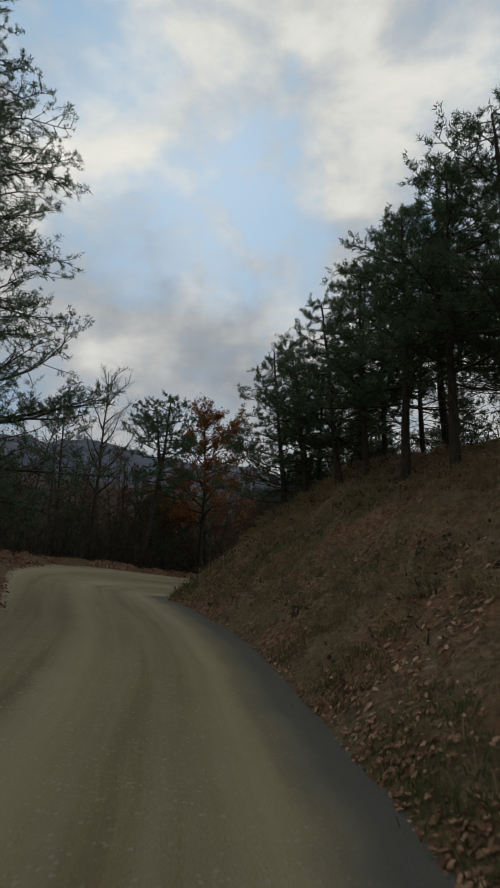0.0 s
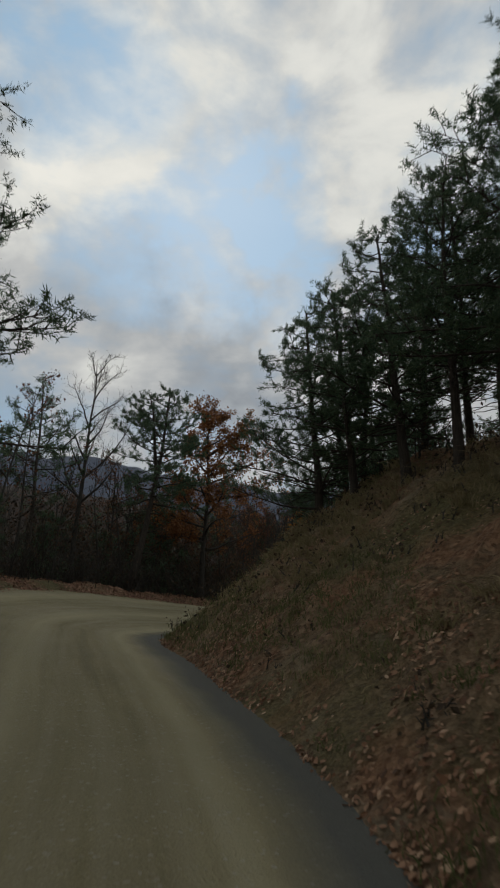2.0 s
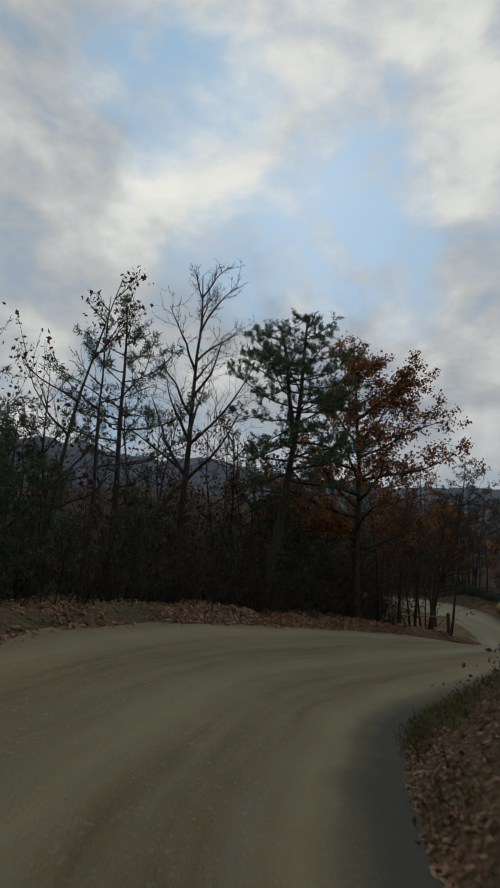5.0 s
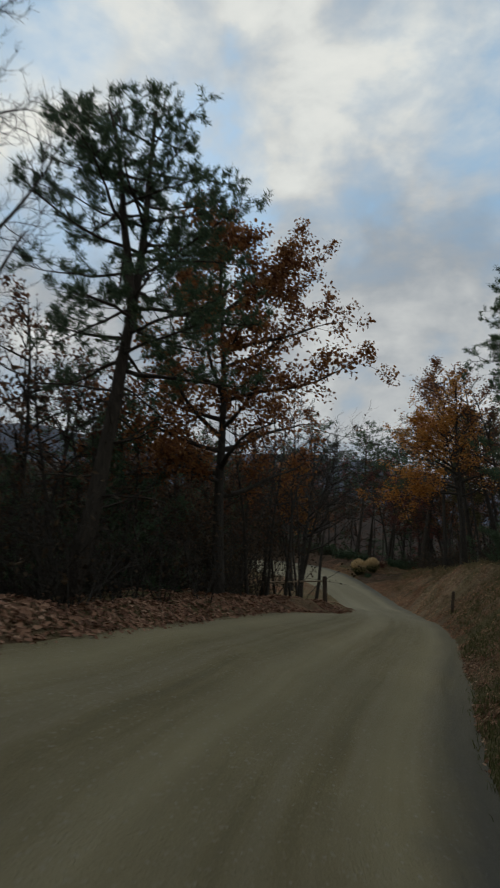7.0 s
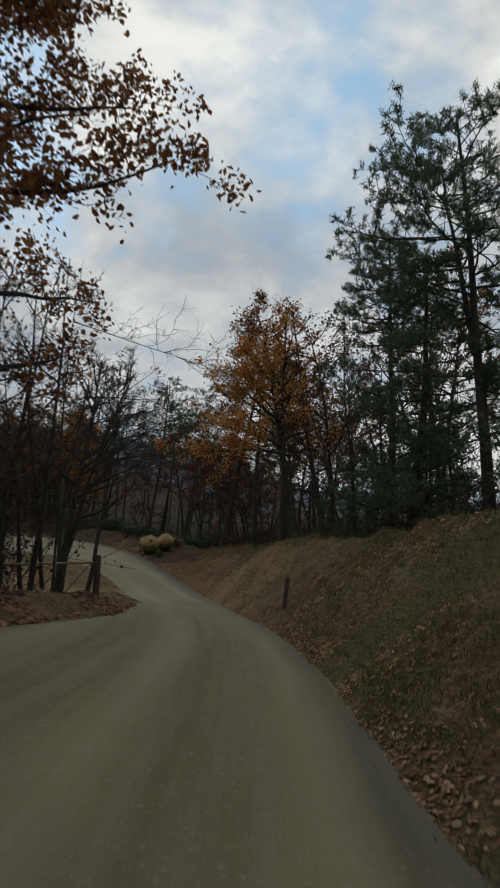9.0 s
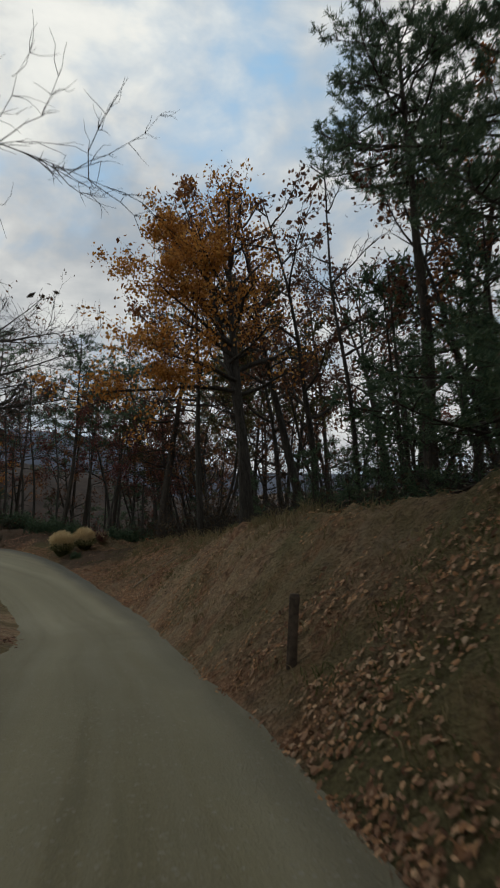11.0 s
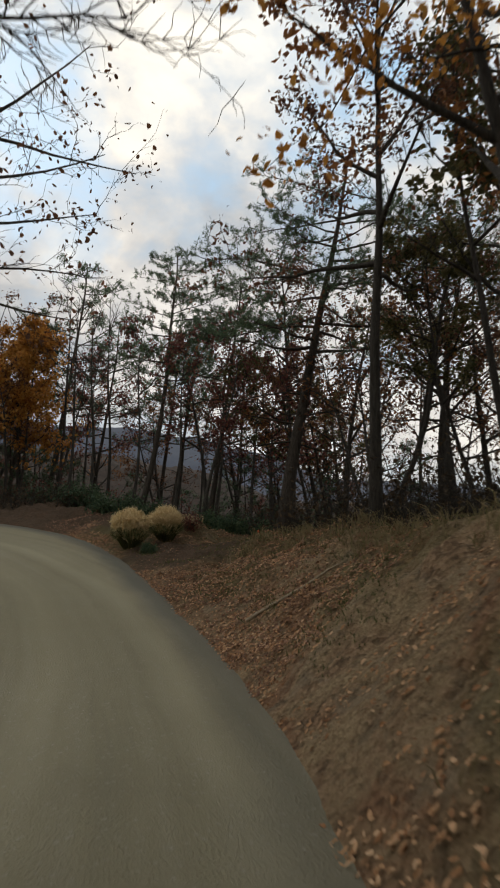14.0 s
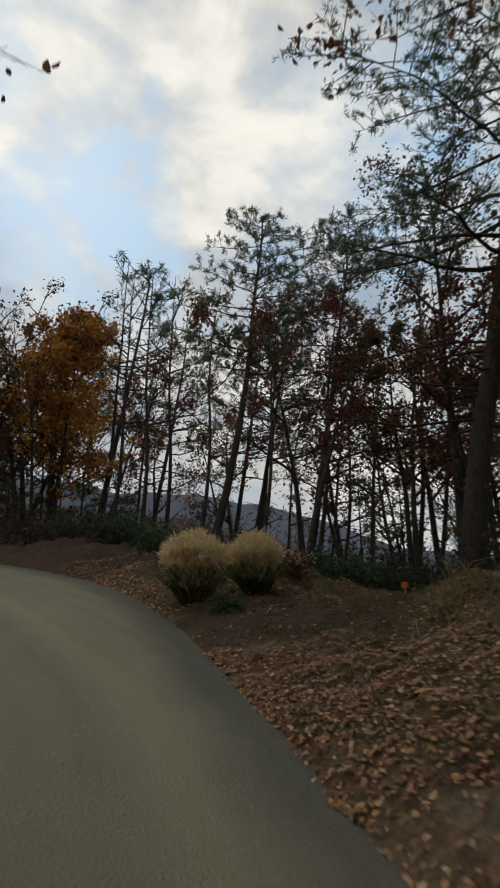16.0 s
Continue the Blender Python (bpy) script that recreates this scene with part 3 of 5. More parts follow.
class Growth:
    def __init__(self):
        self.verts, self.quads, self.count = [], [], 0
        self.leaves, self.leaf_count = [], 0

    def tube(self, line, r0, r1, sides, power=1.0):
        n = len(line)
        t = np.gradient(line, axis=0)
        t /= np.linalg.norm(t, axis=1)[:, None] + 1e-9
        ref = np.array([0.0, 0, 1]) if abs(t[0][2]) < 0.8 else np.array([1.0, 0, 0])
        a = np.cross(t, ref)
        a /= np.linalg.norm(a, axis=1)[:, None] + 1e-9
        b = np.cross(t, a)
        r = r0 + (r1 - r0) * np.linspace(0, 1, n) ** power
        ang = np.arange(sides) * 2 * np.pi / sides
        ring = (np.cos(ang)[None, :, None] * a[:, None] + np.sin(ang)[None, :, None] * b[:, None]) * r[:, None, None] + line[:, None]
        i = np.arange(n - 1)[:, None] * sides + np.arange(sides)[None, :]
        j = np.arange(n - 1)[:, None] * sides + (np.arange(sides)[None, :] + 1) % sides
        self.verts.append(ring.reshape(-1, 3))
        self.quads.append(np.stack([i, j, j + sides, i + sides], -1).reshape(-1, 4) + self.count)
        self.count += n * sides

    def shoot(self, a, b, r0, r1):
        """A thin straight twig of three sides."""
        self.tube(np.array([a, b]), r0, r1, 3)

    def wood(self, name, material):
        return mesh_of(name, np.concatenate(self.verts), np.concatenate(self.quads), material, True)


def leaf_mesh(name, rng, centres, size, material, droop=0.3, lobed=False):
    """Broad leaves, bent, each turned its own way: six corners near the road, four far off."""
    n = len(centres)
    c = np.asarray(centres)
    a = rng.normal(size=(n, 3))
    a[:, 2] -= droop
    a /= np.linalg.norm(a, axis=1)[:, None]
    b = np.cross(a, rng.normal(size=(n, 3)))
    b /= np.linalg.norm(b, axis=1)[:, None] + 1e-9
    k = np.cross(a, b)
    l = size * rng.uniform(0.6, 1.35, (n, 1))
    w = l * rng.uniform(0.45, 0.75, (n, 1))
    if lobed:
        curl = k * l * rng.uniform(0.0, 0.22, (n, 1))
        v = np.stack([c, c + a * l * 0.3 + b * w * 0.4 + curl * 0.7, c + a * l * 0.72 + b * w * 0.46 + curl, c + a * l, c + a * l * 0.66 - b * w * 0.5 + curl, c + a * l * 0.25 - b * w * 0.36 + curl * 0.7], 1)
        return mesh_of(name, v.reshape(-1, 3), np.arange(6 * n).reshape(-1, 6), material)
    v = np.stack([c, c + a * l * 0.5 + b * w * 0.5 + k * l * 0.12, c + a * l, c + a * l * 0.5 - b * w * 0.5 + k * l * 0.12], 1)
    return mesh_of(name, v.reshape(-1, 3), np.arange(4 * n).reshape(-1, 4), material)


def needle_mesh(name, rng, tufts, ways, length, count, material, wide=0.09):
    """Pine needles: at each tuft a spray of slim blades leaning along the twig."""
    n = len(tufts)
    c = np.repeat(np.asarray(tufts), count, 0)
    w = np.repeat(np.asarray(ways), count, 0)
    a = w * 0.45 + rng.normal(0, 0.7, c.shape) + (0, 0, 0.12)
    a /= np.linalg.norm(a, axis=1)[:, None]
    b = np.cross(a, rng.normal(size=c.shape))
    b /= np.linalg.norm(b, axis=1)[:, None] + 1e-9
    l = length * rng.uniform(0.55, 1.2, (len(c), 1))
    c = c + rng.normal(0, length * 0.22, c.shape)
    v = np.stack([c - b * l * wide, c + b * l * wide, c + a * l], 1)
    return mesh_of(name, v.reshape(-1, 3), np.arange(3 * len(c)).reshape(-1, 3), material)


def pine(seed, tall, spread, bare, girth, lean=(0, 0), fine=1.0, forks=0, label="", blades=8, boughs=34, shape=0.6, size=0.15, snags=10, bias=(0, 0), lift=0.05):
    """A scraggly pine: a leaning trunk, dead snags below, layered boughs of needle tufts above.
    shape: 0 is a cone, 1 a round open top."""
    rng = np.random.default_rng(seed)
    g, bole = Growth(), Growth()
    trunk = bend_line(rng, (0, 0, -0.5), (lean[0], lean[1], 1.0), tall + 0.5, 14, 0.03, 0.05)
    bole.tube(trunk, girth, girth * 0.16, 9, 0.8)
    stems = [trunk]
    for _ in range(forks):
        k = rng.integers(6, 9)
        stem = bend_line(rng, trunk[k], (*rng.normal(0, 0.45, 2), 1.0), tall * (1 - k / 14) * 0.95, 8, 0.06, 0.05)
        bole.tube(stem, girth * 0.5, girth * 0.1, 6)
        stems.append(stem)
    tufts, ways = [], []
    for stem in stems:
        up = np.linspace(0, 1, len(stem))
        base = bare if stem is trunk else 0.25
        count = int((boughs if stem is trunk else boughs * 0.4) * fine)
        for i in range(count):
            u = base + (1 - base) * (i + rng.random()) / count
            at = np.array([np.interp(u, up, stem[:, k]) for k in range(3)])
            v = (u - base) / (1 - base)
            cone, dome = 1.08 - 0.95 * v, 0.28 + 0.85 * math.sin(math.pi * min(1, 0.2 + 0.78 * v))
            reach = spread * ((1 - shape) * cone + shape * dome) * rng.uniform(0.5, 1.15) * (1.0 if stem is trunk else 0.7)
            reach = max(reach, 0.3)
            turn = i * 2.4 + rng.normal(0, 0.5)
            bough = bend_line(rng, at, (math.cos(turn) + bias[0], math.sin(turn) + bias[1], rng.uniform(-0.3, 0.15) + 9 * lift * v), reach, 7, 0.1, lift)
            g.tube(bough, girth * (0.24 - 0.13 * v), 0.006, 4)
            sprays = max(4, int(reach * 5.2 * fine))
            for j in range(sprays):
                w = 0.16 + 0.84 * ((j + rng.random()) / sprays) ** 0.85
                k = min(6, int(w * 7))
                q = bough[k] + (bough[k + 1] - bough[k]) * (w * 7 - k)
                ahead = bough[k + 1] - bough[k]
                ahead = ahead / (np.linalg.norm(ahead) + 1e-9)
                aside = np.array([-ahead[1], ahead[0], 0.0]) * (1 if j % 2 else -1)
                long = min(0.95, max(0.16, reach * (0.4 - 0.24 * w) * rng.uniform(0.6, 1.25)))
                spray = bend_line(rng, q, ahead * 0.6 + aside * 0.75 + rng.normal(0, 0.28, 3) + (0, 0, 0.1), long, 3, 0.16, 0.07)
                g.tube(spray, 0.011, 0.004, 3)
                for m in range(max(2, int(long / 0.17))):
                    f = 3 * (0.3 + 0.7 * (m + rng.random()) / max(2, int(long / 0.17)))
                    k = min(2, int(f))
                    p = spray[k] + (spray[k + 1] - spray[k]) * (f - k)
                    way = (spray[k + 1] - spray[k]) / long * 2.2 + rng.normal(0, 0.55, 3) + (0, 0, 0.3)
                    way = way / np.linalg.norm(way)
                    tip = p + way * rng.uniform(0.1, 0.24)
                    for h in (0.25, 0.6, 1.0):
                        tufts.append(p + (tip - p) * h)
                        ways.append(way)
                tufts.append(spray[-1])
                ways.append((spray[-1] - spray[-2]) / (np.linalg.norm(spray[-1] - spray[-2]) + 1e-9))
            tufts.append(bough[-1])
            ways.append((bough[-1] - bough[-2]) / (np.linalg.norm(bough[-1] - bough[-2]) + 1e-9))
    for i in range(snags):
        u = rng.uniform(0.2, max(0.25, bare))
        at = np.array([np.interp(u, np.linspace(0, 1, 15), trunk[:, k]) for k in range(3)])
        a = rng.random() * 6.28
        snag = bend_line(rng, at, (math.cos(a), math.sin(a), rng.uniform(-0.2, 0.4)), rng.uniform(0.3, spread * 0.8), 5, 0.16, 0.0)
        g.tube(snag, girth * 0.12, 0.005, 4)
    root = new("pine_tree")
    part("trunk", bole.wood("trunk", BARK_PINE), root)
    tagged(part("branchwork", g.wood("branchwork", BARK_PINE), root), kind="stuff")
    part("crown", needle_mesh("crown", rng, tufts, ways, size, blades, NEEDLES), root, "layered boughs of dark green needle tufts")
    tagged(root, label or "dark green pine with a rough brown trunk", "tree", "roadside trees")
    return root


def broadleaf(seed, tall, spread, bare, girth, leaves, material, lean=(0, 0), label="", limbs=9, size=0.13, twiggy=1.0, bark=None, bias=(0, 0), upright=0.5, kind="oak_tree", stems=1, split=False, extra=(), lobed=False, fan=0.16, heavy=0, clumpy=1.7):
    """A deciduous tree: trunk, limbs, branches, twigs, and what leaves still hang.
    extra: long limbs of their own, as (height share, turn in degrees, reach, rise)."""
    rng = np.random.default_rng(seed)
    g, bole = Growth(), Growth()
    spots, limbs_made = [], []
    for stem_no in range(stems):
        off = rng.normal(0, 0.16, 2) if stems > 1 else np.zeros(2)
        tl = np.array(lean) + (rng.normal(0, fan, 2) if stems > 1 else 0)
        high = tall * (1 if stem_no == 0 else rng.uniform(0.7, 0.95))
        trunk = bend_line(rng, (off[0], off[1], -0.4), (tl[0], tl[1], 1.0), high + 0.4, 12, 0.045, 0.03)
        gr = girth * (1 if stem_no == 0 else 0.75)
        bole.tube(trunk, gr, gr * 0.1, 9, 0.75)
        up = np.linspace(0, 1, 13)
        more = extra if stem_no == 0 else ()
        for i in range(limbs + len(more)):
            u = bare + (0.97 - bare) * ((i + rng.random()) / limbs) ** 0.85
            v = (u - bare) / (1 - bare)
            at = np.array([np.interp(u, up, trunk[:, k]) for k in range(3)])
            turn = i * 2.4 + rng.normal(0, 0.6)
            reach = spread * (1.0 - 0.7 * v ** 1.6) * rng.uniform(0.7, 1.15)
            way = np.array([math.cos(turn) + bias[0], math.sin(turn) + bias[1], rng.uniform(0.0, 0.35) + upright * (0.25 + v)])
            lift = 0.045
            if i >= limbs:
                u, turn, reach, rise = more[i - limbs]
                v, lift = 0.3, 0.01
                at = np.array([np.interp(u, up, trunk[:, k]) for k in range(3)])
                way = np.array([math.cos(radians(turn)), math.sin(radians(turn)), rise])
            limb = bend_line(rng, at, way, reach, 7, 0.13 if i < limbs else 0.065, lift)
            rl = gr * (0.42 - 0.24 * v)
            if split:
                g = Growth()
                limbs_made.append(g)
            g.tube(limb, rl, rl * 0.16, 5)
            nb = max(3, int((7 if i < limbs else 11) * twiggy))
            for j in range(nb):
                w = 0.22 + 0.78 * (j + rng.random()) / nb
                q = np.array([np.interp(w, np.linspace(0, 1, 8), limb[:, k]) for k in range(3)])
                h = limb[min(7, int(w * 7) + 1)] - limb[min(6, int(w * 7))]
                h = h / (np.linalg.norm(h) + 1e-9) + rng.normal(0, 0.62, 3) + (0, 0, 0.2)
                branch = bend_line(rng, q, h, min(reach, 3.2) * rng.uniform(0.22, 0.5), 5, 0.26 if split else 0.16, 0.07)
                g.tube(branch if split else branch[[0, 2, 3, 5]], max(0.008, rl * 0.3 * (1.1 - w)), 0.003 if split else 0.005, 3)
                nt = max(2, int(5 * twiggy))
                for m in range(nt):
                    k = rng.integers(1, 6)
                    hh = branch[k] - branch[k - 1]
                    hh = hh / (np.linalg.norm(hh) + 1e-9) + rng.normal(0, 0.6, 3) + (0, 0, 0.12)
                    twig = bend_line(rng, branch[k], hh, min(reach, 3.2) * (rng.uniform(0.06, 0.16) if split else rng.uniform(0.08, 0.22)), 3, 0.3 if split else 0.2, 0.06)
                    if split:
                        g.tube(twig, 0.005, 0.002, 3)
                    else:
                        g.shoot(twig[0], twig[2], 0.006, 0.003)
                    spots.extend(twig[1:])
                    if i >= limbs:
                        spots.extend(list(twig[1:]) * heavy)
                spots.append(branch[-1])
    root = new(kind)
    part("trunk", bole.wood("trunk", bark or BARK_OAK), root)
    for one in limbs_made:
        part("limb", one.wood("limb", bark or BARK_OAK), root)
    if not split:
        tagged(part("branchwork", g.wood("branchwork", bark or BARK_OAK), root), kind="stuff")
    if leaves:
        spots = np.array(spots)
        # leaves gather on some boughs and have dropped from others
        held = np.array([noise.noise((p[0] * 0.7 + seed, p[1] * 0.7, p[2] * 0.7)) for p in spots])
        odds = np.exp(held * clumpy)
        pick = rng.choice(len(spots), leaves, p=odds / odds.sum())
        centres = spots[pick] + rng.normal(0, 0.11, (leaves, 3))
        part("crown", leaf_mesh("crown", rng, centres, size, material, lobed=lobed), root)
    tagged(root, label or "bare grey tree with fine twigs", "tree", "roadside trees")
    return root


def stand(tree, x, y, turn=0.0, scale=1.0, sink=0.0):
    tree.matrix_basis = pose(x, y, height(x, y) - sink, 0, 0, turn) @ Matrix.Scale(scale, 4)
    return tree

# ---- trees along the walk ----
def again(tree, x, y, turn, scale):
    return copy_thing(tree, pose(x, y, height(x, y) - 0.05, 0, 0, turn) @ Matrix.Scale(scale, 4))


# beside the straight: a pine whose boughs hang over the road
stand(pine(11, 12.6, 3.1, 0.12, 0.18, (0.0, 0.0), 1.2, boughs=84, shape=0.5, label="tall dark pine with long boughs reaching over the road", bias=(0.45, -0.35), size=0.085, blades=10, lift=0.012), -6.75, 9.3)
# on the bank's crest: a thick row of pines
BANK_PINES = ((1.7, 13.0, 6.3, 2.2, 0.3), (-1.3, 19.0, 5.2, 2.2, 0.1), (0.4, 16.2, 5.3, 2.1, 0.27), (-0.5, 21.4, 5.4, 2.3, 0.08), (3.1, 9.6, 5.9, 2.3, 0.34), (3.0, 14.8, 7.4, 2.5, 0.34), (1.1, 18.6, 6.6, 2.4, 0.22))
row = []
for i, (x, y, tall, spread, bare) in enumerate(BANK_PINES):
    t = pine(30 + i, tall, spread, bare, 0.125, (0.03 * math.sin(i), -0.02), 1.15, label="dark green pine on the crest of the bank", shape=0.45, snags=14, size=0.095, blades=12, boughs=38, lift=0.03)
    row.append(stand(t, x, y, i * 77))
for i, (x, y, k, turn, scale) in enumerate(((4.6, 12.0, 4, 120, 0.95), (5.6, 15.5, 0, 200, 1.05), (3.2, 19.4, 5, 60, 0.95), (2.0, 22.8, 2, 140, 0.9), (4.6, 7.0, 0, 310, 1.1), (6.8, 10.5, 5, 20, 1.1), (0.4, 24.4, 6, 250, 0.75), (4.8, 22.5, 4, 190, 0.85), (7.4, 18.5, 0, 95, 1.0), (2.4, 26.4, 1, 300, 1.0), (6.0, 26, 5, 15, 0.9), (9.5, 14, 4, 45, 1.0), (1.0, 28.6, 3, 33, 0.9), (-0.5, 17.6, 2, 210, 0.9), (1.0, 14.6, 0, 85, 0.85), (-0.2, 19.9, 4, 160, 0.8), (2.4, 11.3, 4, 15, 1.0), (1.7, 16.6, 5, 330, 0.8), (3.7, 12.6, 0, 270, 1.05))):
    again(row[k], x, y, turn, scale)

# outside the bend
stand(pine(51, 9.6, 2.5, 0.45, 0.2, (0.24, 0.04), 1.05, 1, blades=14, size=0.115, lift=0.03, boughs=38, label="tall leaning open-crowned pine at the outside of the bend", shape=0.95, bias=(0.12, 0), snags=16), -9.9, 31.0)
oak_a = stand(broadleaf(52, 10.6, 3.9, 0.28, 0.22, 26000, LEAF_RUSSET, (0.04, -0.02), "large oak with thinning russet leaves", 24, 0.11, upright=0.45, bias=(0.08, -0.1), split=True, lobed=True, extra=((0.55, -8, 3.9, 0.3), (0.68, 12, 3.4, 0.5), (0.78, -20, 3.0, 0.6), (0.36, 172, 3.3, 0.1), (0.42, 205, 3.2, 0.15), (0.5, 150, 3.0, 0.3), (0.34, 235, 2.6, 0.05)), clumpy=0.9), -7.9, 37.9)
stand(broadleaf(53, 10.4, 2.9, 0.34, 0.16, 0, None, (0.03, 0), "bare tree with dark upright limbs and fine twigs", 14, kind="bare_tree", upright=1.15, twiggy=1.9, split=True, extra=((0.5, 10, 3.2, 1.1), (0.42, 190, 2.8, 0.7))), -11.9, 29.6)
bare_b = stand(broadleaf(77, 9.0, 2.6, 0.35, 0.12, 0, None, (0.03, 0), "bare grey tree with upright limbs", 9, kind="bare_tree", upright=0.9), -14.6, 31.5)
pine_b = stand(pine(54, 8.7, 2.1, 0.42, 0.13, (0.05, 0), 0.85, shape=0.9, blades=5, size=0.16), -12.9, 27.3)
thin_a = stand(broadleaf(56, 8.5, 2.6, 0.3, 0.09, 900, LEAF_BROWN, (0.02, 0), "slim brown-leaved tree at the wood's edge", 9, 0.12, stems=2, twiggy=0.85), -13.6, 24.2)
thin_b = stand(broadleaf(57, 7.0, 1.6, 0.3, 0.075, 350, LEAF_BROWN, (0.06, 0), "slim nearly bare tree at the road's edge", 8, 0.11, kind="bare_tree"), -6.6, 41.4)
thin_c = stand(broadleaf(58, 8.0, 1.8, 0.4, 0.085, 0, None, (0.17, -0.03), "slim bare tree at the road's edge", 8, kind="bare_tree"), -6.0, 43.2)
stand(broadleaf(55, 7.6, 2.2, 0.36, 0.15, 0, None, (0.27, -0.03), "bare leaning tree with fine twigs at the road's edge", 13, 0.09, kind="bare_tree", bias=(0.25, -0.05), upright=1.2, twiggy=1.8, split=True, stems=2, fan=0.1, extra=((0.42, 3, 2.7, 0.5), (0.5, -14, 2.5, 0.8), (0.55, 170, 2.0, 0.9))), -5.5, 46.2)
stand(broadleaf(59, 9.0, 1.9, 0.35, 0.14, 1000, LEAF_BROWN, (0.03, 0), "half-bare tree with a few brown leaves over the road", 7, 0.1, split=True, lobed=True, twiggy=0.9, extra=((0.56, -4, 3.5, 0.1), (0.62, 6, 3.4, 0.04), (0.76, -6, 3.6, 0.2), (0.9, 30, 4.3, 0.12), (0.68, 2, 3.6, 0.3), (0.84, -10, 3.7, 0.25))), -5.2, 56.6)
stand(broadleaf(79, 8.4, 1.7, 0.55, 0.1, 0, None, (0.2, 0), "bare tree with a fine twiggy crown leaning over the road", 11, kind="bare_tree", upright=0.8, twiggy=2.0, split=True, extra=((0.68, 2, 2.8, 0.25), (0.78, 14, 2.5, 0.3), (0.6, -12, 2.6, 0.3))), -4.4, 50.3)
stand(broadleaf(76, 8.2, 1.3, 0.4, 0.042, 0, None, (0.02, 0), "slim bare tree with one long limb over the road", 8, kind="bare_tree", split=True, twiggy=1.8, extra=((0.8, -3, 3.9, -0.28),)), -5.4, 42.8)

# right-hand side, later on
stand(pine(61, 6.6, 2.4, 0.06, 0.17, (-0.02, 0), 1.25, 0, shape=0.8, blades=11, size=0.11, lift=0.02, boughs=36, label="tall dark pine with boughs down to the bank"), 2.75, 41.0)
stand(pine(78, 10.0, 3.0, 0.48, 0.16, (0.03, 0), 1.0, 1, bias=(-0.12, -0.2), shape=0.95, blades=13, size=0.11, lift=0.02, boughs=38, label="tall pine with a broad open top"), 3.35, 39.1)
stand(pine(73, 9.2, 1.9, 0.66, 0.16, (0.05, 0), 1.3, 0, shape=0.95, blades=11, size=0.11, lift=0.02, boughs=38, bias=(0.15, 0), snags=4, label="tall pine with heavy dark boughs near its top"), 3.85, 44.0)
stand(pine(62, 6.0, 2.1, 0.03, 0.12, (0, 0), 1.1, shape=0.4, blades=8, size=0.14, label="low bushy young pine on the bank"), 4.6, 38.6)
stand(broadleaf(63, 9.0, 2.4, 0.42, 0.19, 13500, LEAF_ORANGE, (0.05, 0.0), "large forked oak full of orange leaves on the bank", 13, 0.085, bias=(0.0, -0.15), upright=0.75, split=True, stems=2, fan=0.05, lobed=True, heavy=6, extra=((0.39, 194, 3.9, 0.06), (0.42, 202, 3.0, 0.12), (0.52, 196, 2.6, 0.5), (0.58, 204, 2.7, 0.55), (0.64, 205, 2.4, 0.6))), 2.42, 48.8)
oak_c = stand(broadleaf(64, 10, 3.2, 0.3, 0.17, 2000, LEAF_BROWN, (0.02, 0), "tall oak with thin brown leaves", 12, 0.14, stems=2, twiggy=0.85), 5.0, 50.4)
oak_d = stand(broadleaf(65, 11, 3.2, 0.35, 0.17, 2200, LEAF_RUSSET, (0.0, 0), "tall oak with thin russet leaves", 12, 0.14, twiggy=0.85), 4.0, 52.0)
oak_e = stand(broadleaf(66, 11.5, 3.4, 0.38, 0.15, 5200, LEAF_BROWN, (0.0, 0), "straight tall tree with thin brown leaves", 15, 0.1, bias=(-0.4, -0.05)), 3.7, 56.2)
stand(pine(67, 11.5, 4.3, 0.5, 0.24, (0.22, 0), 1.1, 0, shape=0.95, blades=10, size=0.1, lift=0.014, boughs=28, bias=(-0.3, -0.2), label="big leaning pine with a stout trunk"), 3.7, 62.3)
red_a = stand(broadleaf(68, 7.2, 1.7, 0.3, 0.09, 1500, LEAF_MAROON, (0.14, 0), "slim tree with sparse maroon leaves", 10, 0.11), 2.0, 66.0)
stand(pine(77, 11.3, 2.6, 0.52, 0.15, (0.33, 0), 1.0, blades=9, size=0.13, shape=0.9, boughs=36, lift=0.03, label="leaning pine with a dark open crown beyond the grasses"), 0.2, 70.0)
pine_f = stand(pine(69, 9.8, 2.2, 0.5, 0.13, (0.18, 0), 0.8, blades=5, size=0.16, shape=0.9, label="slim leaning pine with a thin crown"), 1.9, 73.6)
red_b = stand(broadleaf(70, 7.4, 1.6, 0.35, 0.07, 1100, LEAF_MAROON, (0.15, 0), "slim tree with sparse maroon leaves", 9, 0.11), 1.3, 67.3)
oak_f = stand(broadleaf(71, 8.6, 2.5, 0.25, 0.12, 13000, LEAF_ORANGE, (0, 0), "spreading tree full of orange leaves beyond the road", 14, 0.16, stems=3), -4.6, 74.0)
olive = stand(broadleaf(72, 9.2, 2.8, 0.4, 0.14, 5000, LEAF_OLIVE, (0, 0), "tree with dull olive and tan leaves", 12, 0.14, twiggy=0.85), 6.5, 55.0)

